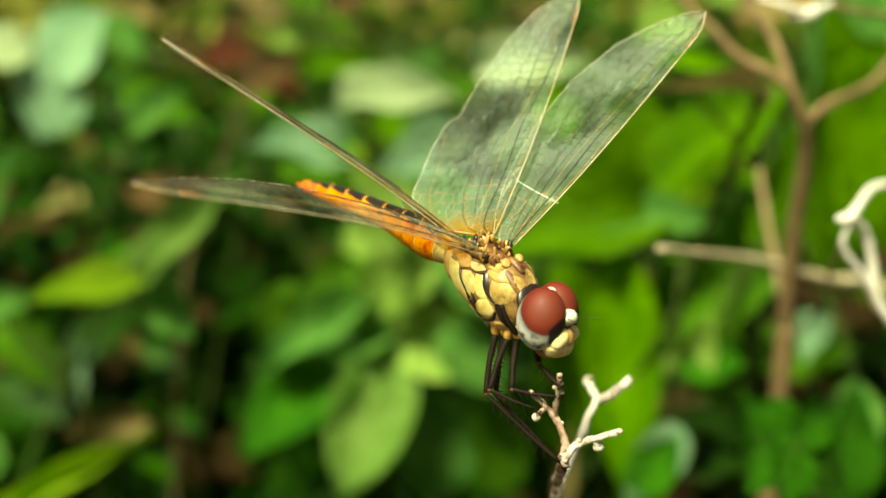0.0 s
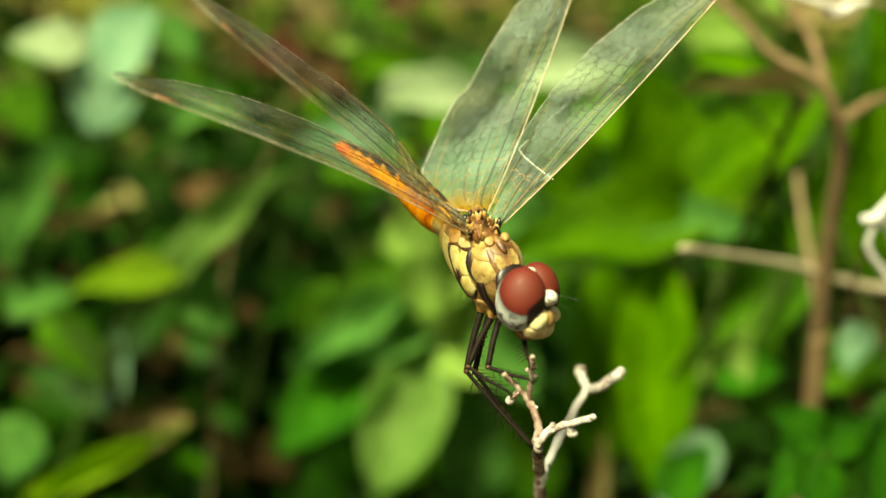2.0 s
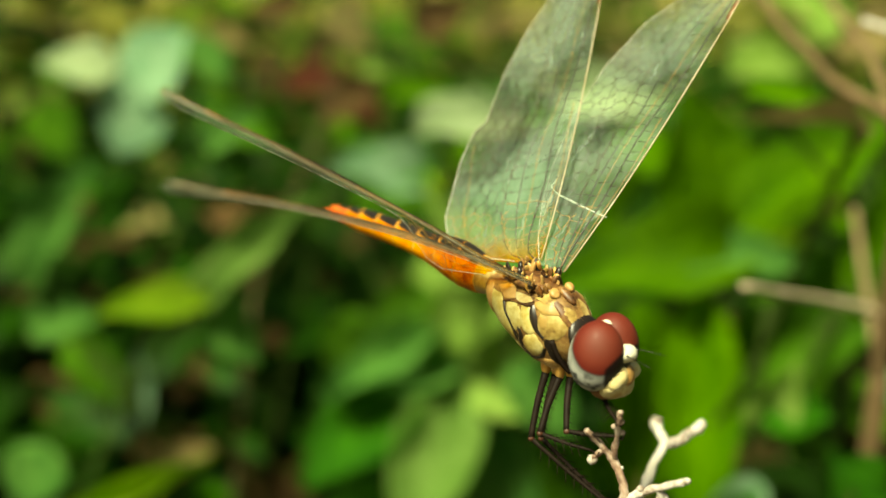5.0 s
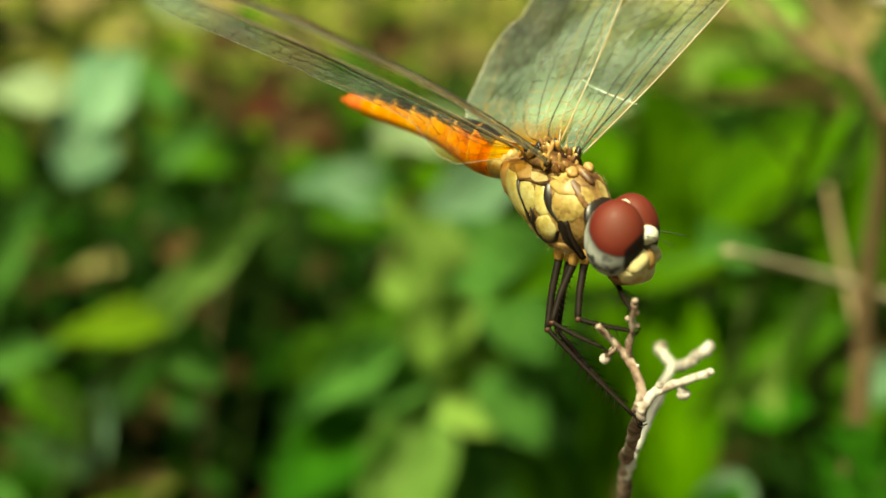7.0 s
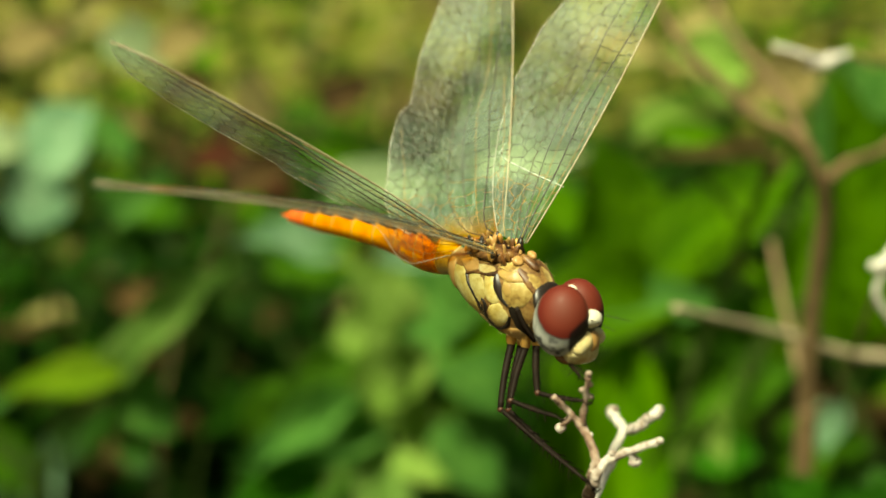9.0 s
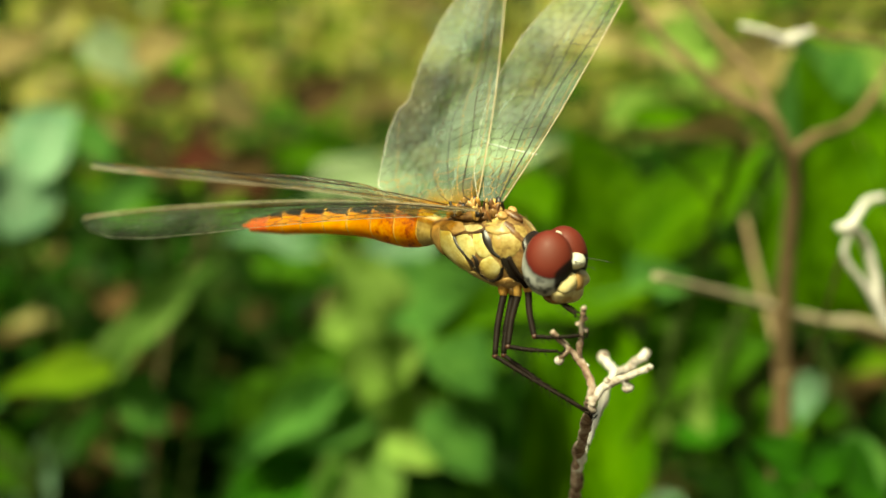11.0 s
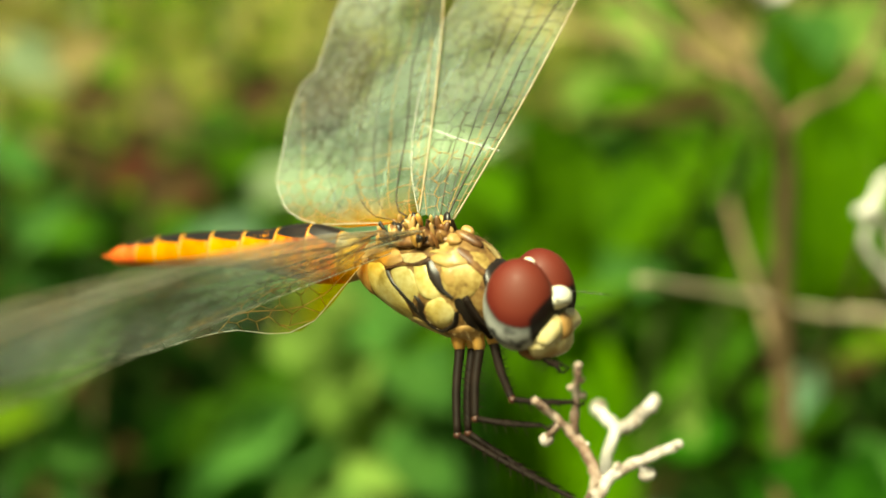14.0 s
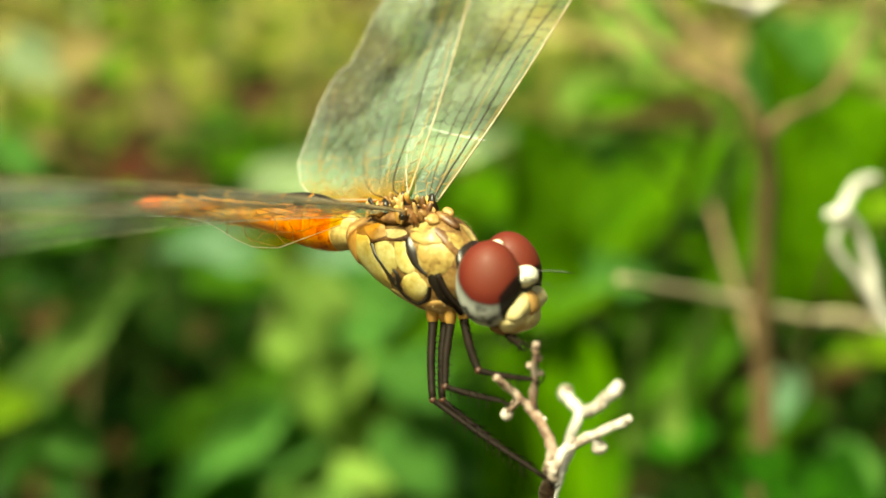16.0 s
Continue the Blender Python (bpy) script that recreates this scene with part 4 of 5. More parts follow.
shrub = tagged(new("dry_shrub"), "leafless dry brown shrub with bent branches", "shrub")
shrub.location = (0.063, 0.184, 0)
shrub_part(shrub, "stem", [(0.063, 0.184, 0), (0.0625, 0.184, 0.12), (0.0606, 0.1830, 0.2385), (0.0599, 0.1830, 0.2529), (0.0590, 0.1810, 0.2673), (0.0584, 0.1780, 0.2827), (0.0569, 0.1755, 0.2910)], 2.0, 1.1, DRY, "brown main stem")
shrub_part(shrub, "branch", [(0.0569, 0.1755, 0.2905), (0.0533, 0.1760, 0.2967), (0.0463, 0.1780, 0.3004), (0.0417, 0.1800, 0.3048), (0.0370, 0.1820, 0.3092), (0.0325, 0.1850, 0.3162), (0.028, 0.188, 0.326)], 1.05, 0.5, DRY)
shrub_part(shrub, "branch", [(0.0569, 0.1755, 0.2905), (0.0622, 0.1800, 0.2927), (0.0714, 0.1880, 0.2940), (0.0798, 0.1950, 0.3021), (0.0858, 0.2000, 0.3115)], 1.0, 0.5, DRY)
shrub_part(shrub, "branch", [(0.0545, 0.1758, 0.2950), (0.0540, 0.190, 0.302), (0.0500, 0.205, 0.309), (0.047, 0.214, 0.318), (0.044, 0.222, 0.332)], 0.8, 0.6, DRY, "branch leaning back")
shrub_part(shrub, "branch", [(0.0586, 0.2040, 0.2737), (0.0596, 0.2000, 0.2664), (0.0609, 0.1930, 0.2573), (0.0607, 0.1860, 0.2516), (0.0603, 0.1835, 0.246)], 0.6, 1.0, TAN_DRY, "pale side stem")
cross_twig = tagged(new("dry_twig"), "pale dry twig slanting past the shrub", "twig")
cross_twig.location = (0.105, 0.19, 0)
shrub_part(cross_twig, "stem", [(0.105, 0.19, 0), (0.112, 0.19, 0.12), (0.099, 0.189, 0.242), (0.0793, 0.1870, 0.2568), (0.0665, 0.1840, 0.2603), (0.0540, 0.1790, 0.2655), (0.0414, 0.1650, 0.2725), (0.0307, 0.1520, 0.2787)], 1.2, 0.5, PALE_DRY)
white_twig = tagged(new("bleached_twig"), "bleached white crooked twig", "twig")
white_twig.location = (0.078, 0.139, 0)
shrub_part(white_twig, "stem", [(0.078, 0.139, 0), (0.080, 0.139, 0.15), (0.072, 0.139, 0.25), (0.0635, 0.1385, 0.2685), (0.0572, 0.1382, 0.2768), (0.0557, 0.1387, 0.2827), (0.0540, 0.1382, 0.2868), (0.0512, 0.1358, 0.2895)], 0.85, 0.55, WHITE_DRY)
shrub_part(white_twig, "branch", [(0.0576, 0.1382, 0.2757), (0.0543, 0.1372, 0.2809), (0.0509, 0.1362, 0.2853), (0.0512, 0.1358, 0.2892)], 0.55, 0.35, WHITE_DRY)
shrub_part(white_twig, "branch", [(0.0512, 0.1358, 0.2895), (0.0540, 0.1402, 0.2902), (0.0566, 0.1440, 0.2906), (0.0595, 0.1460, 0.2905)], 0.6, 0.5, WHITE_DRY)
shrub_part(white_twig, "branch", [(0.0517, 0.1382, 0.2869), (0.0529, 0.1460, 0.2758), (0.0582, 0.1655, 0.2608), (0.0600, 0.1800, 0.2500)], 0.25, 0.3, DRY, "thin brown side twig")
shrub_part(white_twig, "branch", [(0.0515, 0.1358, 0.2896), (0.0505, 0.1357, 0.2894), (0.0495, 0.1357, 0.2891)], 0.6, 0.55, WHITE_DRY)
white_tip = tagged(new("bleached_twig"), "white dry twig tip above the shrub", "twig")
white_tip.location = (0.092, 0.178, 0)
shrub_part(white_tip, "stem", [(0.092, 0.178, 0), (0.094, 0.176, 0.16), (0.088, 0.172, 0.27), (0.074, 0.170, 0.3035), (0.0560, 0.1680, 0.3104)], 0.7, 0.35, DRY, "thin brown stem")
shrub_part(white_tip, "branch", [(0.0560, 0.1680, 0.3104), (0.0530, 0.1660, 0.3098), (0.0505, 0.1650, 0.3100), (0.0481, 0.1650, 0.3108), (0.0450, 0.1660, 0.3116)], 0.5, 0.4, WHITE_DRY, "bleached tip")
shrub_part(white_tip, "branch", [(0.0535, 0.1660, 0.3099), (0.0515, 0.1655, 0.3092), (0.0497, 0.166, 0.3094)], 0.9, 0.8, WHITE_DRY)

straw = tagged(new("dry_stalk"), "thin straw-coloured leaning stalk", "grass stalk")
straw.location = (-0.082, 0.25, 0)
shrub_part(straw, "stalk", [(-0.082, 0.25, 0), (-0.079, 0.275, 0.12), (-0.0718, 0.2972, 0.2133), (-0.0639, 0.3259, 0.2391), (-0.0557, 0.3573, 0.2713), (-0.05, 0.38, 0.30)], 0.3, 0.16, DRY)

# ---- undergrowth ----


def leaf_mesh(name, material, fold, droop, wave):
    """A pointed leaf of length 1 along x and width 1, folded along its midrib."""
    bm = bmesh.new()
    n, rows = 12, []
    for i in range(n + 1):
        s = i / n
        w = 0.5 * math.sin(math.pi * min(1, s ** 0.8 + 0.02)) ** 0.75 * (1 if s < 1 else 0) + 0.012
        row = []
        for k in (-1, -0.55, 0, 0.55, 1):
            z = fold * abs(k) * w + droop * -(s ** 2) + wave * math.sin(s * 9 + k) * abs(k) * 0.08
            row.append(bm.verts.new((s, k * w, z - (0.012 if k == 0 else 0))))
        rows.append(row)
    for a, b in zip(rows, rows[1:]):
        for k in range(4):
            bm.faces.new((a[k], a[k + 1], b[k + 1], b[k]))
    me = bpy.data.meshes.new(name)
    bm.to_mesh(me)
    bm.free()
    for p in me.polygons:
        p.use_smooth = True
    me.materials.append(material)
    return me


LEAF_MESH = {(c, v): leaf_mesh("leaf", m, (0.25, 0.45)[v], (0.18, 0.32)[v], (0.5, 1.0)[v]) for c, m in LEAF.items() for v in (0, 1)}


def add_leaf(plant, base, tip, width, shade, face, variant=0):
    base, tip = Vector(base), Vector(tip)
    x = tip - base
    length = x.length
    x.normalize()
    z = Vector(face) - x * Vector(face).dot(x)
    z.normalize()
    y = z.cross(x)
    ob = new("leaf", LEAF_MESH[shade, variant])
    ob.parent = plant
    ob.matrix_basis = Matrix.Translation(base) @ Matrix((x, y, z)).transposed().to_4x4() @ Matrix.Diagonal((length, width, length, 1))


def weed(root, leaves, label, seed):
    """A weed: a stem from the ground, a stalk to each leaf, and the leaves as (base, tip, width, shade)."""
    rnd = random.Random(seed)
    plant = tagged(new("weed"), label, "plant", "broad-leaved weeds")
    plant.location = root
    o = Vector(root)
    mid = sum((Vector(l[0]) for l in leaves), Vector()) / len(leaves) - o
    bm = bmesh.new()
    limb(bm, [(0, 0, 0), (mid.x * 0.3, mid.y * 0.3 + 0.004, mid.z * 0.5), mid], 0.0018, 0.0009, 7, 0.2, 8)
    part("stem", bm, GREEN_STEM, plant)
    for base, tip, width, shade in leaves:
        q = Vector(base) - o
        if (q - mid).length > 0.002:
            bm = bmesh.new()
            limb(bm, [mid - Vector((0, 0, 0.01)), (mid + q) / 2 - Vector((0, 0, 0.002)), q], 0.0008, 0.0005, 6, 0.1, 4)
            part("stalk", bm, GREEN_STEM, plant)
    for base, tip, width, shade in leaves:
        face = Vector((rnd.uniform(-0.35, 0.35), -0.75, 0.65 + rnd.uniform(-0.3, 0.3)))
        add_leaf(plant, Vector(base) - o, Vector(tip) - o, width, shade, face, rnd.randrange(2))


weed((-0.015, 0.310, 0), [
    ((-0.0144, 0.2840, 0.1975), (-0.0271, 0.2620, 0.1609), 0.0232, "k"),
    ((-0.0228, 0.2860, 0.1977), (-0.0573, 0.2700, 0.1711), 0.0235, "c"),
    ((-0.0134, 0.2880, 0.1984), (-0.0508, 0.2750, 0.2004), 0.0155, "h"),
    ((-0.0116, 0.2900, 0.1975), (-0.0149, 0.2850, 0.2277), 0.0210, "l"),
    ((-0.0106, 0.2880, 0.1978), (0.0109, 0.2750, 0.1970), 0.0201, "l"),
    ((-0.0056, 0.2920, 0.1790), (0.0032, 0.2800, 0.1461), 0.0228, "h"),
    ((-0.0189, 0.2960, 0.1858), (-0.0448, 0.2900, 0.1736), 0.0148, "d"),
    ((-0.0221, 0.3000, 0.2142), (-0.0436, 0.2900, 0.2059), 0.0112, "g"),
], "weed with large light green drooping leaves", 2)
weed((-0.003, 0.313, 0), [
    ((0.0054, 0.2850, 0.2091), (0.0236, 0.2700, 0.2333), 0.0178, "g"),
    ((0.0105, 0.2800, 0.1841), (0.0205, 0.2700, 0.1543), 0.0172, "g"),
    ((0.0288, 0.2620, 0.2312), (0.0315, 0.2430, 0.1777), 0.0175, "v"),
    ((0.0104, 0.3000, 0.1990), (0.0021, 0.2900, 0.2187), 0.0143, "v"),
    ((-0.0100, 0.2750, 0.2302), (-0.0188, 0.2700, 0.2516), 0.0174, "l"),
    ((0.0009, 0.2700, 0.2320), (0.0166, 0.2620, 0.2165), 0.0166, "h"),
    ((-0.0005, 0.2720, 0.2078), (0.0155, 0.2600, 0.1956), 0.0164, "h"),
    ((-0.0410, 0.3000, 0.2084), (-0.0496, 0.2900, 0.1900), 0.0166, "g"),
    ((0.0199, 0.3020, 0.2170), (-0.0214, 0.2950, 0.2381), 0.0268, "h"),
    ((0.0096, 0.3250, 0.2435), (-0.0242, 0.3150, 0.2308), 0.0179, "b"),
    ((-0.0283, 0.3400, 0.2323), (-0.0538, 0.3300, 0.2449), 0.0170, "b"),
    ((-0.0159, 0.3100, 0.2233), (-0.0291, 0.3000, 0.2158), 0.0130, "l"),
    ((-0.0103, 0.3000, 0.2072), (-0.0299, 0.2900, 0.1917), 0.0186, "h"),
    ((-0.0037, 0.2850, 0.2246), (-0.0175, 0.2750, 0.2104), 0.0147, "l"),
    ((-0.0197, 0.2850, 0.2106), (-0.0503, 0.2700, 0.1972), 0.0114, "h"),
], "light green weed with broad drooping leaves", 3)
weed((0.044, 0.277, 0), [
    ((0.0393, 0.2380, 0.2430), (0.0403, 0.2160, 0.1925), 0.0170, "v"),
    ((0.0481, 0.2460, 0.2470), (0.0060, 0.2250, 0.2520), 0.0186, "v"),
    ((0.0331, 0.2500, 0.2460), (0.0588, 0.2350, 0.2531), 0.0127, "h"),
    ((0.0485, 0.2500, 0.2225), (0.0738, 0.2350, 0.2381), 0.0195, "g"),
    ((0.0495, 0.2580, 0.2512), (0.0752, 0.2500, 0.2804), 0.0194, "v"),
    ((0.0429, 0.2620, 0.2483), (0.0373, 0.2550, 0.2815), 0.0250, "v"),
    ((0.0365, 0.2620, 0.2168), (0.0516, 0.2550, 0.2080), 0.0183, "g"),
    ((0.0247, 0.2750, 0.2467), (0.0126, 0.2650, 0.2640), 0.0195, "v"),
    ((0.0563, 0.2700, 0.2323), (0.0798, 0.2600, 0.2396), 0.0181, "g"),
    ((0.0660, 0.2620, 0.2174), (0.0636, 0.2500, 0.2031), 0.0168, "g"),
], "weed with large fresh green leaves", 7)
weed((0.080, 0.277, 0), [
    ((0.0855, 0.2320, 0.2409), (0.0788, 0.2220, 0.2989), 0.0220, "v"),
    ((0.0811, 0.2520, 0.2340), (0.0800, 0.2450, 0.2703), 0.0193, "v"),
    ((0.0797, 0.1960, 0.2335), (0.0687, 0.1880, 0.2100), 0.0141, "h"),
    ((0.0520, 0.2220, 0.2208), (0.0542, 0.2140, 0.2357), 0.0105, "l"),
    ((0.0847, 0.2350, 0.2301), (0.0800, 0.2280, 0.2223), 0.0075, "b"),
    ((0.0962, 0.2620, 0.2977), (0.0825, 0.2500, 0.2799), 0.0177, "h"),
    ((0.1097, 0.2500, 0.2637), (0.0931, 0.2420, 0.2905), 0.0173, "v"),
    ((0.0765, 0.2500, 0.2111), (0.0952, 0.2400, 0.2195), 0.0160, "g"),
    ((0.0500, 0.2140, 0.2132), (0.0391, 0.2050, 0.1991), 0.0114, "b"),
    ((0.0436, 0.2380, 0.2870), (0.0608, 0.2320, 0.2869), 0.0053, "v"),
    ((0.1180, 0.2700, 0.2847), (0.0929, 0.2600, 0.2992), 0.0159, "l"),
    ((0.0944, 0.3000, 0.2924), (0.0746, 0.2900, 0.2877), 0.0150, "t"),
    ((0.0830, 0.3200, 0.2914), (0.0629, 0.3100, 0.2990), 0.0159, "l"),
    ((0.0708, 0.3600, 0.2967), (0.0929, 0.3500, 0.2860), 0.0203, "s"),
], "green weed with upright long leaves", 10)
weed((-0.028, 0.413, 0), [
    ((-0.0304, 0.3350, 0.2505), (0.0011, 0.3250, 0.2610), 0.0159, "p"),
    ((-0.0558, 0.3450, 0.2376), (-0.0237, 0.3350, 0.2412), 0.0140, "h"),
    ((-0.0446, 0.3600, 0.2542), (-0.0202, 0.3500, 0.2638), 0.0107, "v"),
    ((0.0094, 0.3400, 0.2611), (0.0411, 0.3300, 0.2678), 0.0159, "p"),
    ((0.0609, 0.3600, 0.2662), (0.0826, 0.3500, 0.2752), 0.0157, "l"),
    ((-0.0531, 0.3600, 0.2237), (-0.0279, 0.3500, 0.2215), 0.0148, "g"),
    ((-0.0375, 0.3600, 0.2422), (-0.0124, 0.3500, 0.2627), 0.0147, "h"),
    ((-0.0369, 0.3600, 0.2490), (-0.0111, 0.3500, 0.2593), 0.0155, "p"),
    ((-0.1093, 0.4600, 0.2803), (-0.0862, 0.4500, 0.2881), 0.0183, "t"),
    ((-0.0782, 0.4600, 0.2681), (-0.0618, 0.4500, 0.2560), 0.0166, "t"),
    ((-0.1374, 0.5000, 0.2865), (-0.1133, 0.4900, 0.2707), 0.0200, "p"),
    ((-0.1773, 0.4800, 0.2772), (-0.1482, 0.4700, 0.2868), 0.0224, "t"),
    ((0.0261, 0.3300, 0.2533), (0.0421, 0.3200, 0.2460), 0.0181, "v"),
    ((0.0495, 0.4200, 0.2848), (0.0784, 0.4100, 0.2893), 0.0174, "s"),
    ((0.0808, 0.4200, 0.2807), (0.1029, 0.4100, 0.2891), 0.0174, "t"),
    ((0.0886, 0.4000, 0.2735), (0.1136, 0.3900, 0.2728), 0.0148, "l"),
], "light green slender weed behind the others", 6)
weed((-0.108, 0.314, 0), [
    ((-0.0768, 0.2720, 0.2209), (-0.1035, 0.2620, 0.2230), 0.0114, "y"),
    ((-0.0777, 0.2760, 0.2171), (-0.0569, 0.2700, 0.2503), 0.0123, "k"),
    ((-0.0774, 0.2760, 0.2171), (-0.0650, 0.2680, 0.2071), 0.0120, "h"),
    ((-0.1109, 0.2500, 0.1655), (-0.0782, 0.2400, 0.1933), 0.0075, "y"),
    ((-0.1157, 0.3200, 0.1385), (-0.0943, 0.3150, 0.1545), 0.0109, "t"),
    ((-0.1291, 0.2800, 0.1733), (-0.1322, 0.2700, 0.1572), 0.0176, "h"),
    ((-0.1315, 0.3100, 0.1914), (-0.1093, 0.3000, 0.1741), 0.0136, "g"),
    ((-0.0842, 0.3000, 0.2533), (-0.0694, 0.2900, 0.2670), 0.0106, "h"),
    ((-0.1532, 0.3300, 0.1845), (-0.1262, 0.3200, 0.1955), 0.0124, "h"),
    ((-0.1237, 0.3300, 0.1496), (-0.1144, 0.3200, 0.1805), 0.0109, "b"),
], "bright yellow-green weed with pointed leaves", 1)
weed((-0.129, 0.392, 0), [
    ((-0.1217, 0.3520, 0.2569), (-0.1042, 0.3480, 0.2764), 0.0264, "b"),
    ((-0.1256, 0.3520, 0.2623), (-0.1473, 0.3450, 0.2679), 0.0150, "p"),
    ((-0.1154, 0.3500, 0.2592), (-0.1270, 0.3430, 0.2390), 0.0267, "b"),
    ((-0.1524, 0.3400, 0.1942), (-0.1372, 0.3300, 0.2375), 0.0213, "h"),
    ((-0.1516, 0.3500, 0.2516), (-0.1387, 0.3400, 0.2379), 0.0161, "g"),
    ((-0.1137, 0.4000, 0.2381), (-0.0852, 0.3900, 0.2327), 0.0141, "g"),
    ((-0.1265, 0.4300, 0.2591), (-0.1099, 0.4200, 0.2463), 0.0149, "h"),
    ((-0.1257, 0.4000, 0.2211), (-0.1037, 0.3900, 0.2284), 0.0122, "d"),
], "weed with pale bluish-green leaves", 5)
weed((-0.075, 0.449, 0), [
    ((-0.0780, 0.4400, 0.2289), (-0.0559, 0.4300, 0.2469), 0.0175, "r"),
    ((-0.0747, 0.4500, 0.2381), (-0.0556, 0.4400, 0.2269), 0.0157, "m"),
    ((-0.0900, 0.4600, 0.2427), (-0.0738, 0.4500, 0.2583), 0.0158, "r"),
    ((-0.0416, 0.3800, 0.1660), (-0.0341, 0.3700, 0.1836), 0.0101, "r"),
    ((0.0339, 0.4200, 0.2372), (0.0387, 0.4100, 0.2521), 0.0103, "m"),
    ((-0.1228, 0.3400, 0.1285), (-0.1062, 0.3300, 0.1500), 0.0144, "r"),
    ((-0.0889, 0.3500, 0.1070), (-0.0935, 0.3400, 0.1491), 0.0051, "r"),
    ((-0.0930, 0.4500, 0.2349), (-0.0755, 0.4400, 0.2483), 0.0164, "m"),
    ((-0.1109, 0.4800, 0.2565), (-0.0920, 0.4700, 0.2718), 0.0173, "r"),
    ((-0.0459, 0.4800, 0.2545), (-0.0265, 0.4700, 0.2700), 0.0175, "r"),
    ((-0.1082, 0.4700, 0.2476), (-0.0977, 0.4600, 0.2309), 0.0140, "r"),
], "withered weed with reddish-brown leaves", 4)
weed((0.061, 0.225, 0), [
    ((0.051, 0.22, 0.225), (0.062, 0.213, 0.229), 0.011, "c"),
    ((0.039, 0.202, 0.205), (0.047, 0.2, 0.218), 0.010, "c"),
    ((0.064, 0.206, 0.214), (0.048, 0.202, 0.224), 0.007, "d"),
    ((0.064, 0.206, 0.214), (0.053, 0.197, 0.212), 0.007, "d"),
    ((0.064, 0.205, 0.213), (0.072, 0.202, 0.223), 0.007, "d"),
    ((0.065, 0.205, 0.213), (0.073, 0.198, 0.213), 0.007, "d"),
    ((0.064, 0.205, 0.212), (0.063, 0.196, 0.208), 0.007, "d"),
    ((0.064, 0.205, 0.213), (0.062, 0.203, 0.225), 0.007, "c"),
    ((0.075, 0.187, 0.212), (0.078, 0.189, 0.235), 0.012, "c"),
], "low dark green weed with small curled leaves", 8)
weed((0.055, 0.175, 0), [
    ((0.055, 0.156, 0.246), (0.047, 0.153, 0.253), 0.007, "c"),
    ((0.055, 0.156, 0.245), (0.06, 0.153, 0.252), 0.007, "c"),
    ((0.054, 0.154, 0.245), (0.046, 0.147, 0.242), 0.007, "c"),
    ((0.055, 0.154, 0.244), (0.06, 0.147, 0.242), 0.007, "d"),
    ((0.053, 0.152, 0.245), (0.052, 0.145, 0.241), 0.008, "c"),
    ((0.057, 0.158, 0.246), (0.057, 0.156, 0.254), 0.006, "d"),
], "low green weed in front of the dry shrub", 9)
weed((0.052, 0.235, 0), [
    ((0.0580, 0.2060, 0.2877), (0.0387, 0.2000, 0.2922), 0.0030, "t"),
    ((0.0594, 0.2060, 0.2895), (0.0571, 0.2060, 0.2831), 0.0032, "t"),
    ((0.0310, 0.2450, 0.1700), (0.0300, 0.2400, 0.1950), 0.0050, "t"),
], "withered tan blades on a thin stalk", 11)


def random_weed(seed, shades, tall, leaf):
    """A weed with pairs of leaves up its stem."""
    rnd = random.Random(seed)
    plant = tagged(new("weed"), "leafy green weed in the undergrowth", "plant", "undergrowth weeds")
    bm = bmesh.new()
    top = Vector((rnd.uniform(-0.02, 0.02), rnd.uniform(-0.02, 0.02), tall))
    limb(bm, [(0, 0, 0), top * 0.5 + Vector((0.006, 0, 0)), top], 0.0018, 0.0007, 6, 0.1, 4)
    part("stem", bm, GREEN_STEM, plant)
    turn = rnd.uniform(0, 6)
    for i in range(13):
        h = 0.22 + 0.78 * i / 12
        turn += 2.4
        base = top * h
        rise = rnd.uniform(-0.3, 0.7)
        size = leaf * rnd.uniform(0.6, 1.1) * (1.15 - 0.5 * abs(h - 0.55))
        tip = base + Vector((math.cos(turn), math.sin(turn), rise)).normalized() * size
        add_leaf(plant, base, tip, size * rnd.uniform(0.38, 0.55), rnd.choice(shades), (rnd.uniform(-0.3, 0.3), -0.3, 1), rnd.randrange(2))
    return plant


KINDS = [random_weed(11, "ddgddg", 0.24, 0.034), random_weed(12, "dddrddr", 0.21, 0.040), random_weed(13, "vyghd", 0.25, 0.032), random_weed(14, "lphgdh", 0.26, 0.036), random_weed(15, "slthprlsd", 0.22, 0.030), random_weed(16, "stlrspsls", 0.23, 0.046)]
spots = random.Random(7)
placed = []


def free_spot(x0, x1, y0, y1, gap):
    for _ in range(40):
        x, y = spots.uniform(x0, x1), spots.uniform(y0, y1)
        if all((x - a) ** 2 + (y - b) ** 2 > gap * gap for a, b in placed):
            break
    placed.append((x, y))
    return x, y


def plant_out(count, x0, x1, y0, y1, gap, lo, hi, kinds):
    for i in range(count):
        x, y = free_spot(x0, x1, y0, y1, gap)
        k = lo + (hi - lo) * spots.random()
        ob = KINDS[kinds[i % len(kinds)]]
        copy_thing(ob, pose(x, y, -0.002, spots.uniform(-8, 8), spots.uniform(-8, 8), spots.uniform(0, 360)) @ Matrix.Diagonal((k, k, k, 1)))


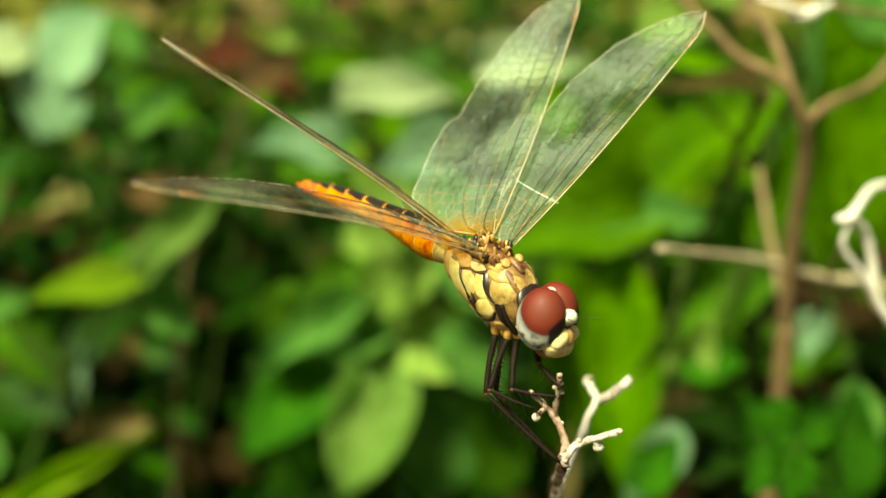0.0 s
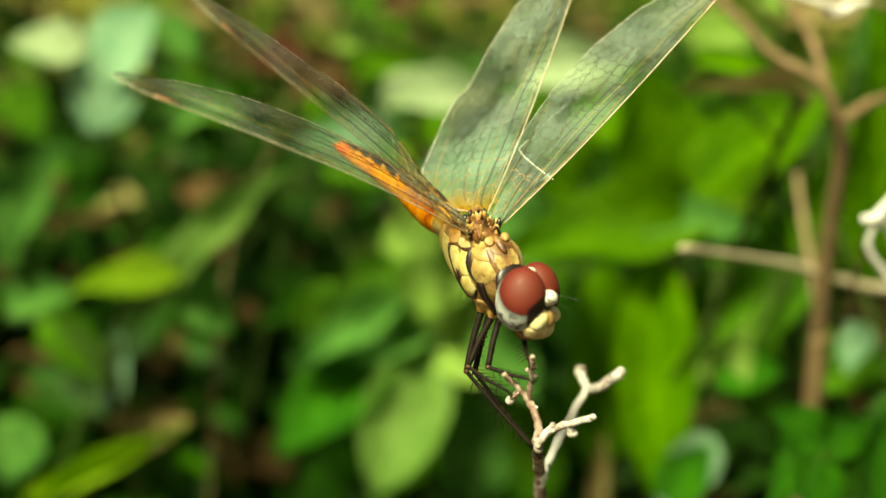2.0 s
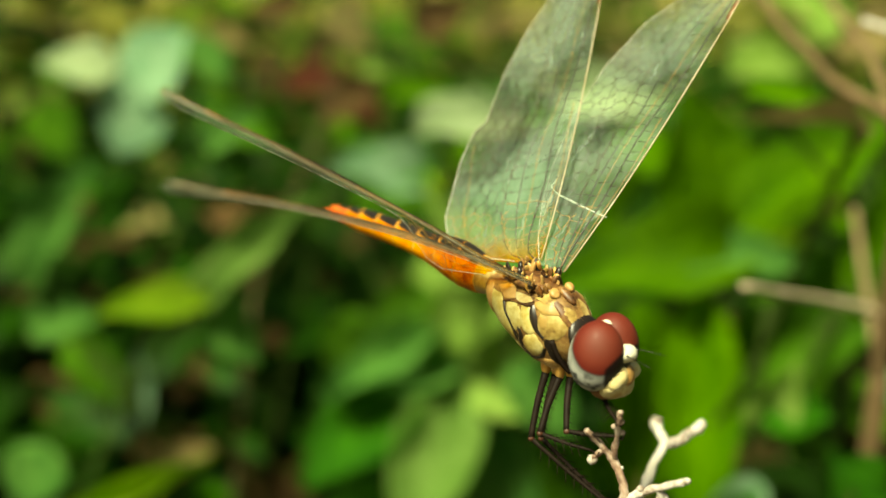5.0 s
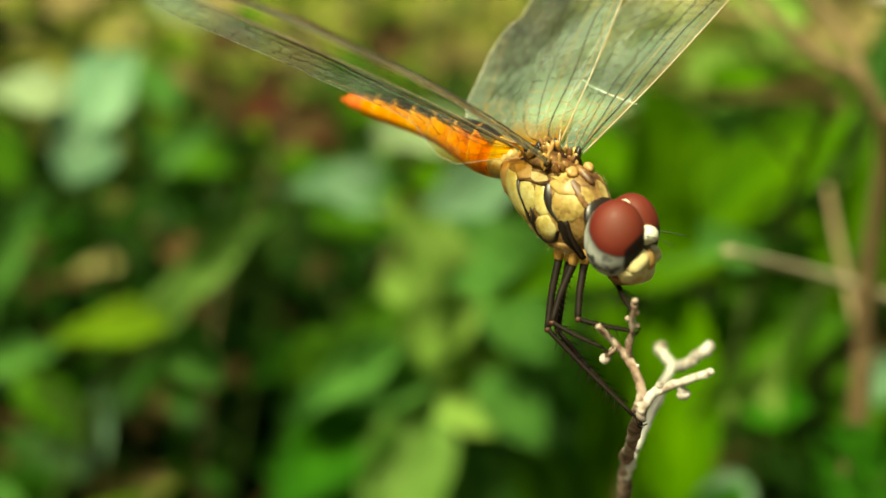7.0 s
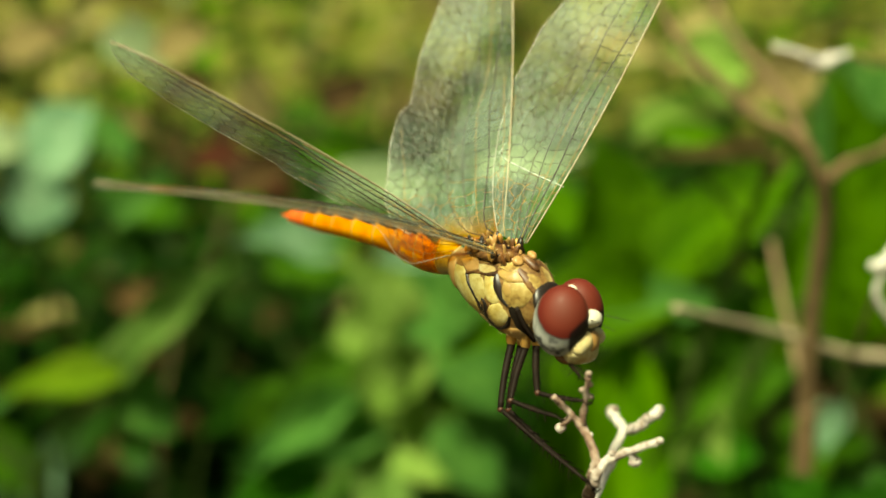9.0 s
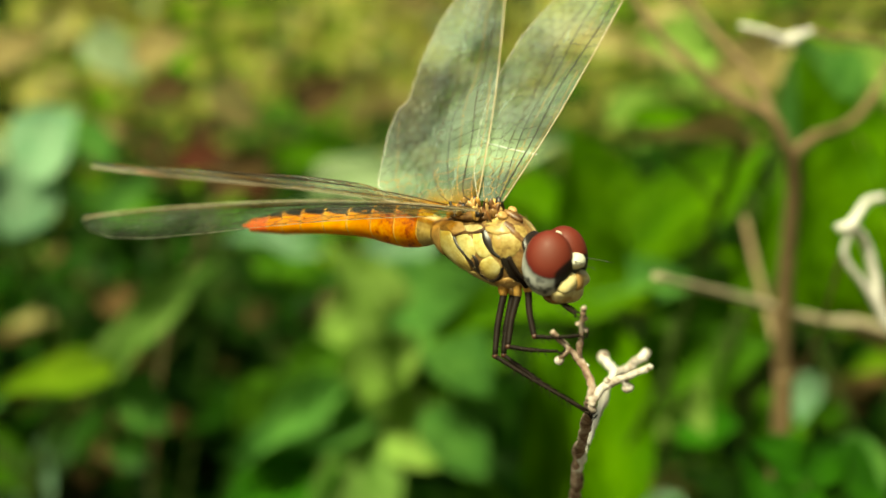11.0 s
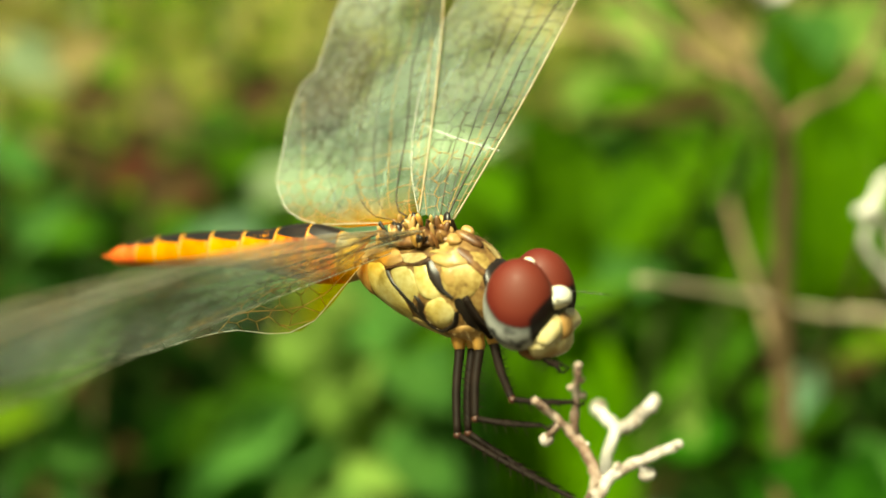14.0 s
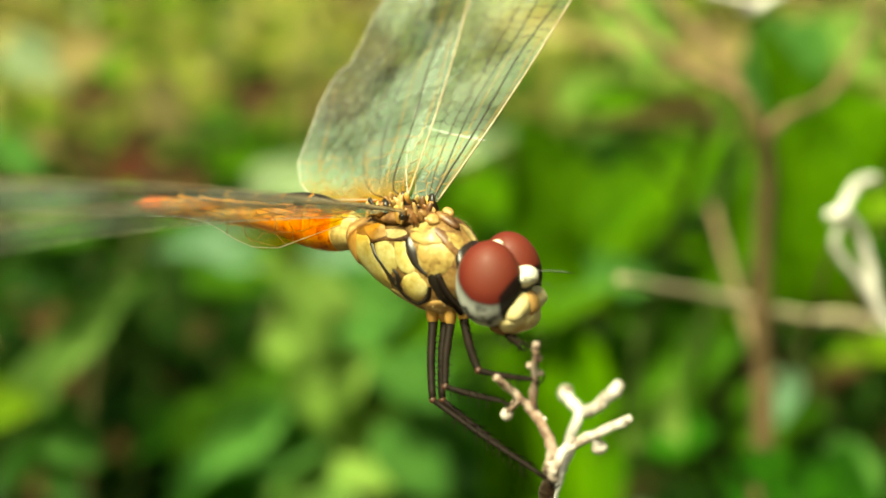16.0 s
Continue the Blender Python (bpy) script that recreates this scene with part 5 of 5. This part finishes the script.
# near-black weeds fill the gaps behind, their colour standing in for shade
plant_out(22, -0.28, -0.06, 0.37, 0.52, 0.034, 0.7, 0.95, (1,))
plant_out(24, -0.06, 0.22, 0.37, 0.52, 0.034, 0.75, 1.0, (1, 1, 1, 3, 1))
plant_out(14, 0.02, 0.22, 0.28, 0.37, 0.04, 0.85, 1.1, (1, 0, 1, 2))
plant_out(40, -0.45, 0.40, 0.52, 0.85, 0.055, 0.9, 1.25, (0, 3, 4, 2, 1, 4))
plant_out(90, -0.8, 0.7, 0.85, 1.5, 0.065, 1.0, 1.6, (4, 5, 3, 1, 4, 2, 5))
plant_out(50, -1.3, 1.2, 1.5, 2.6, 0.12, 1.2, 1.9, (5, 4, 3, 5, 2))
for n, ob in enumerate(KINDS):
    ob.location = (-0.24 + 0.11 * n, 0.43 + 0.03 * (n % 2), -0.002)

# ground, one sheet to the horizon
bm = bmesh.new()
cuts = [-400, -40, -6, -2] + [-1 + i * 0.1 for i in range(21)] + [2, 6, 40, 400]
grid = [[bm.verts.new((x, y + 0.3, 0.012 * noise.noise(Vector((x * 6, y * 6, 0))) if max(abs(x), abs(y)) < 1.5 else 0)) for y in cuts] for x in cuts]
for i in range(len(cuts) - 1):
    for k in range(len(cuts) - 1):
        bm.faces.new((grid[i][k], grid[i + 1][k], grid[i + 1][k + 1], grid[i][k + 1]))
ground = part("ground", bm, SOIL, None)
tagged(ground, "dark soil with moss and litter", "ground", kind="structure")

# grass, too much to count
rnd = random.Random(21)
bm = bmesh.new()
for i in range(5000):
    far = i % 3
    y = rnd.uniform(1.0, 1.5) if far == 0 else rnd.uniform(1.3, 2.4) if far == 1 else rnd.uniform(1.8, 4.5)
    x = rnd.uniform(-0.55, 0.55) * (y + 0.3)
    tall = rnd.uniform(0.10, 0.26) * (1 + 0.25 * far)
    lean = Vector((rnd.uniform(-0.5, 0.5), rnd.uniform(-0.4, 0.4), 0)) * tall
    wide = rnd.uniform(0.0015, 0.004) * (1 + far)
    a = rnd.uniform(0, math.pi)
    side = Vector((math.cos(a), math.sin(a), 0)) * wide
    p = Vector((x, y, -0.005))
    m = p + lean * 0.35 + Vector((0, 0, tall * 0.6))
    t = p + lean + Vector((0, 0, tall))
    v = [bm.verts.new(q) for q in (p - side, p + side, m + side * 0.8, m - side * 0.8, t)]
    bm.faces.new(v[:4])
    bm.faces.new((v[3], v[2], v[4]))
# it goes on around and behind, thinner, with a trodden gap where the camera stands
for i in range(9000):
    x, y = rnd.uniform(-4.5, 4.5), rnd.uniform(-3.0, 4.5)
    if abs(x) < 0.6 * (y + 0.6) or (abs(x) < 0.45 and -0.45 < y < 0.3):
        continue
    tall = rnd.uniform(0.08, 0.20)
    lean = Vector((rnd.uniform(-0.5, 0.5), rnd.uniform(-0.5, 0.5), 0)) * tall
    a = rnd.uniform(0, math.pi)
    side = Vector((math.cos(a), math.sin(a), 0)) * rnd.uniform(0.003, 0.008)
    p = Vector((x, y, -0.005))
    m = p + lean * 0.35 + Vector((0, 0, tall * 0.6))
    v = [bm.verts.new(q) for q in (p - side, p + side, m + side * 0.8, m - side * 0.8, p + lean + Vector((0, 0, tall)))]
    bm.faces.new(v[:4])
    bm.faces.new((v[3], v[2], v[4]))
tagged(part("grass", bm, GRASS, None, "yellow-green and straw-coloured grass"), category="grass", kind="stuff")

# small leaves low down between the weeds, most coloured near black as gap shade
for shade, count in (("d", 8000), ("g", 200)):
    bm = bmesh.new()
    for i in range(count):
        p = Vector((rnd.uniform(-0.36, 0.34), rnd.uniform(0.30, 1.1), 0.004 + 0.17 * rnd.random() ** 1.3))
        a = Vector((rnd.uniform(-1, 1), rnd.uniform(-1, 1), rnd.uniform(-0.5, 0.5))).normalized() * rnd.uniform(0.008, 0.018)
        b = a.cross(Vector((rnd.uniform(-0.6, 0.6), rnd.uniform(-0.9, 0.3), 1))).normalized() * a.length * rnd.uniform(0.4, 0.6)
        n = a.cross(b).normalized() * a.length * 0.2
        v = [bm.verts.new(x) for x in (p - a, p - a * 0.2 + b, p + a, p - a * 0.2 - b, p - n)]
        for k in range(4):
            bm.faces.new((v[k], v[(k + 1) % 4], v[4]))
    tagged(part("low_leaves", bm, LOW_LEAF[shade], None, "small green leaves close to the soil, most darkened to gap shade"), category="undergrowth", kind="stuff")

# far bushes close the view behind the grass
bm = bmesh.new()
for i in range(2600):
    c = i % 13
    cx, cy = -4.2 + c * 0.7 + 0.2 * math.sin(c * 5), 4.6 + 0.9 * math.sin(c * 3)
    d = Vector((rnd.gauss(0, 0.34), rnd.gauss(0, 0.3), abs(rnd.gauss(0, 0.42))))
    p = Vector((cx, cy, 0.02)) + d
    a = Vector((rnd.uniform(-1, 1), rnd.uniform(-1, 1), rnd.uniform(-0.6, 0.6))).normalized() * rnd.uniform(0.04, 0.09)
    b = a.cross(Vector((rnd.uniform(-1, 1), rnd.uniform(-1, 1), 1))).normalized() * a.length * 0.35
    bm.faces.new([bm.verts.new(q) for q in (p - a, p + b, p + a, p - b)])
tagged(part("far_bushes", bm, FAR_LEAF, None, "distant yellow-green bushes"), category="bushes", kind="stuff")

# ---- what moves ----
LEFT_WING = [(0, 2.7, 29.2, -2.5), (0.5, 0.8, 27.4, -0.6), (1, -4.4, 26.0, 4.0), (1.5, 0.4, 33.0, 8.7), (2, 0.7, 32, -3), (2.5, 1, 33, 3), (3.5, 1.4, 34.9, 2.5), (6, -1.6, 34.4, -2.1), (6.5, -0.5, 32.5, 0), (7, 0.6, 29.2, -2.7), (7.5, 0, 37, 5), (8, -1.2, 31.9, 4.7), (9, 0.0, 40.4, 12.0), (11.5, 11.2, 32.3, -2.1), (12, 0.1, 31.9, 0.6), (12.5, -1.2, 34.2, 0.5), (13, 0.4, 38.8, -3.2), (13.5, 1.3, 34.2, -2.2), (14, 14.1, 35.9, 4.5), (14.5, 7.4, 33.7, 6.9), (15, 7.1, 33.2, 4.2), (15.5, 6.7, 37.5, 4), (16, 6.4, 32.3, -1.3)]
# how far the hindwing trails the forewing, and how far the right wings turn about their span
LEFT_TRAIL = [(0, -28), (1.5, -29), (2, -34), (3.5, -30), (7, -28), (9, -39), (11.5, -30), (12.5, -31), (14, -33), (16, -24)]
RIGHT_FORE_TURN = [(0, -7), (0.5, -4), (1, -8), (1.5, 5), (2, -15), (3, -14), (3.5, -8), (6, 8), (6.5, 11), (7, -8), (7.5, 7), (8, 2), (8.5, 14), (9, -3), (11.5, 9), (12, -3), (12.5, -22), (13, -15), (13.5, -12), (14, 30), (15, 24), (16, 12)]
RIGHT_HIND_TURN = [(0, -13), (1, -6), (1.5, 0), (2, -18), (3, -12), (3.5, -14), (6, 10), (6.5, 15), (7, 5), (7.5, 15), (8, -8), (8.5, 20), (9, 0), (11.5, -12), (12, -12), (12.5, -8), (13, -9), (13.5, -9), (14, 32), (15, 22), (16, 10)]
# how far the abdomen hangs from the line of the thorax, in degrees
ABDOMEN_DIP = [(0, -1.0), (0.5, -1.8), (1, -0.8), (1.5, -1.6), (2, 0), (2.5, -0.5), (3, -1.0), (3.5, -1.8), (6, -0.5), (6.5, -0.5), (7, -1.0), (7.5, -1.4), (8, -2.2), (8.5, -1.0), (9, -1.6), (11.5, -1.4), (12, -1.0), (12.5, -0.5), (13, -1.4), (13.5, -0.8), (14, -0.8), (14.5, -1.0), (15, -3.6), (15.5, -1.6), (16, 0)]
RIGHT_FORE = [
    (0, -8.9, 24.6),
    (0.5, -8.4, 23.3),
    (1, -6.9, 25),
    (1.5, -14.1, 20.8),
    (2, -10, 34.1),
    (2.5, -10.9, 32.4),
    (3, -5, 31.8),
    (3.5, -20.5, 28.3),
    (6, 11.8, 30.8),
    (6.5, 9.5, 23.7),
    (7, 0.4, 34),
    (7.5, -26.5, 16.9),
    (8, -7.9, 30.3),
    (8.5, -15.5, 21.8),
    (9, -6, 23.9),
    (11.5, -29.5, 12.8),
    (12, -5.3, 24.3),
    (12.5, 23.7, 35.2),
    (13, 21.6, 32.6),
    (13.5, -9.2, 31.7),
    (14, -4.4, 10.5),
    (14.5, -7.2, 16.3),
    (15, 3.3, 22.1),
    (15.5, 0.2, 19.3),
    (16, 5.3, 17),
]
RIGHT_HIND = [
    (0, -33.5, 40.5),
    (0.5, -32.7, 27.4),
    (1, -26.9, 29),
    (1.5, -16.6, 26.3),
    (2, 0.4, 49.4),
    (2.5, 0.8, 41.8),
    (3, -27.1, 32.9),
    (3.5, -21.1, 36.3),
    (6, -5.7, 35.9),
    (6.5, 5.1, 24.2),
    (7, -16.8, 31.6),
    (7.5, -25, 19.3),
    (8, -30.7, 31.7),
    (8.5, -13, 24.8),
    (9, -32.7, 38.4),
    (11.5, -13.8, 18.7),
    (12, 4.4, 29.9),
    (12.5, 19.8, 34.6),
    (13, 21.3, 34),
    (13.5, -4, 30.3),
    (14, 1.3, 12.7),
    (14.5, -0.7, 18.7),
    (15, 7.2, 24),
    (15.5, 4.4, 21.8),
    (16, 8.5, 20.5),
]


def between(rows, t):
    for (t0, v0), (t1, v1) in zip(rows, rows[1:]):
        if t <= t1:
            return v0 + (v1 - v0) * (t - t0) / (t1 - t0)
    return rows[-1][1]


def wing_pose(hinge, sweep, up, twist, side):
    """A wing's pose from its sweep forwards, its lift and the turn about its span, in degrees."""
    a, e, w = radians(sweep), radians(up), radians(twist)
    span = Vector((math.sin(a) * math.cos(e), side * math.cos(a) * math.cos(e), math.sin(e)))
    lead = Vector((1, 0, 0)) - span * span.x
    lead.normalize()
    n = span.cross(lead)
    lead = lead * math.cos(w) + n * math.sin(w)
    n = span.cross(lead)
    m = Matrix((span, lead, n)).transposed().to_4x4()
    m.translation = Vector(hinge) * MM
    return m


def bone(a, b):
    x = (b - a).normalized()
    y = Vector((0.2, -1, 0.1))
    z = x.cross(y).normalized()
    y = z.cross(x)
    m = Matrix((x, y, z)).transposed().to_4x4()
    m.translation = a
    return m


def leg_poses(body, hip, foot, l1, l2):
    """Thigh and shin, in body space, so that the foot keeps its hold on the twig."""
    a = Vector(hip) * MM
    f = body.inverted() @ Vector(foot)
    back = body.to_3x3().inverted() @ Vector((-0.9, -0.25, -0.55))
    d = f - a
    reach = min(d.length, (l1 + l2) * MM * 0.999)
    u = d.normalized()
    l1, l2 = l1 * MM, l2 * MM
    c = max(-1.0, min(1.0, (l1 * l1 + reach * reach - l2 * l2) / (2 * l1 * reach)))
    pole = (back - u * back.dot(u)).normalized()
    knee = a + u * l1 * c + pole * l1 * math.sqrt(max(0.0, 1 - c * c))
    return bone(a, knee), bone(knee, f)


def motions():
    bodies = [(r[0], pose(*r[1:])) for r in BODY_ROWS]
    walk(dragonfly, bodies)
    root = pose(-3.4 * MM, 0, -1.75 * MM)
    walk(abdomen, [(t, root @ pose(0, 0, 0, 0, dip, 0) @ root.inverted()) for t, dip in ABDOMEN_DIP])
    walk(head, [(t, pose(*[v * MM for v in NECK], rx, ry, rz)) for t, rx, ry, rz in HEAD_ROWS])
    walk(wing_left_fore, [(t, wing_pose((1.0, 1.5, 0.3), s - 4, u, w, 1)) for t, s, u, w in LEFT_WING])
    walk(wing_left_hind, [(t, wing_pose((-1.3, 1.5, 0.3), s + between(LEFT_TRAIL, t), u + 3, w, 1)) for t, s, u, w in LEFT_WING])
    walk(wing_right_fore, [(t, wing_pose((1.0, -1.5, 0.3), s, u + 5.6, between(RIGHT_FORE_TURN, t), -1)) for t, s, u in RIGHT_FORE])
    walk(wing_right_hind, [(t, wing_pose((-1.3, -1.5, 0.3), s, u + 2.0, between(RIGHT_HIND_TURN, t), -1)) for t, s, u in RIGHT_HIND])
    for (thigh, shin), hip, foot, (l1, l2) in zip(leg_parts, HIPS, FEET, LEG_BONES):
        both = [(t, leg_poses(m, hip, foot, l1, l2)) for t, m in bodies]
        walk(thigh, [(t, p[0]) for t, p in both])
        walk(shin, [(t, p[1]) for t, p in both])


# the lens is held on the root of the forewing
cam.data.dof.use_dof = True
cam.data.dof.focus_object = wing_left_fore
cam.data.dof.aperture_fstop = 20

motions()
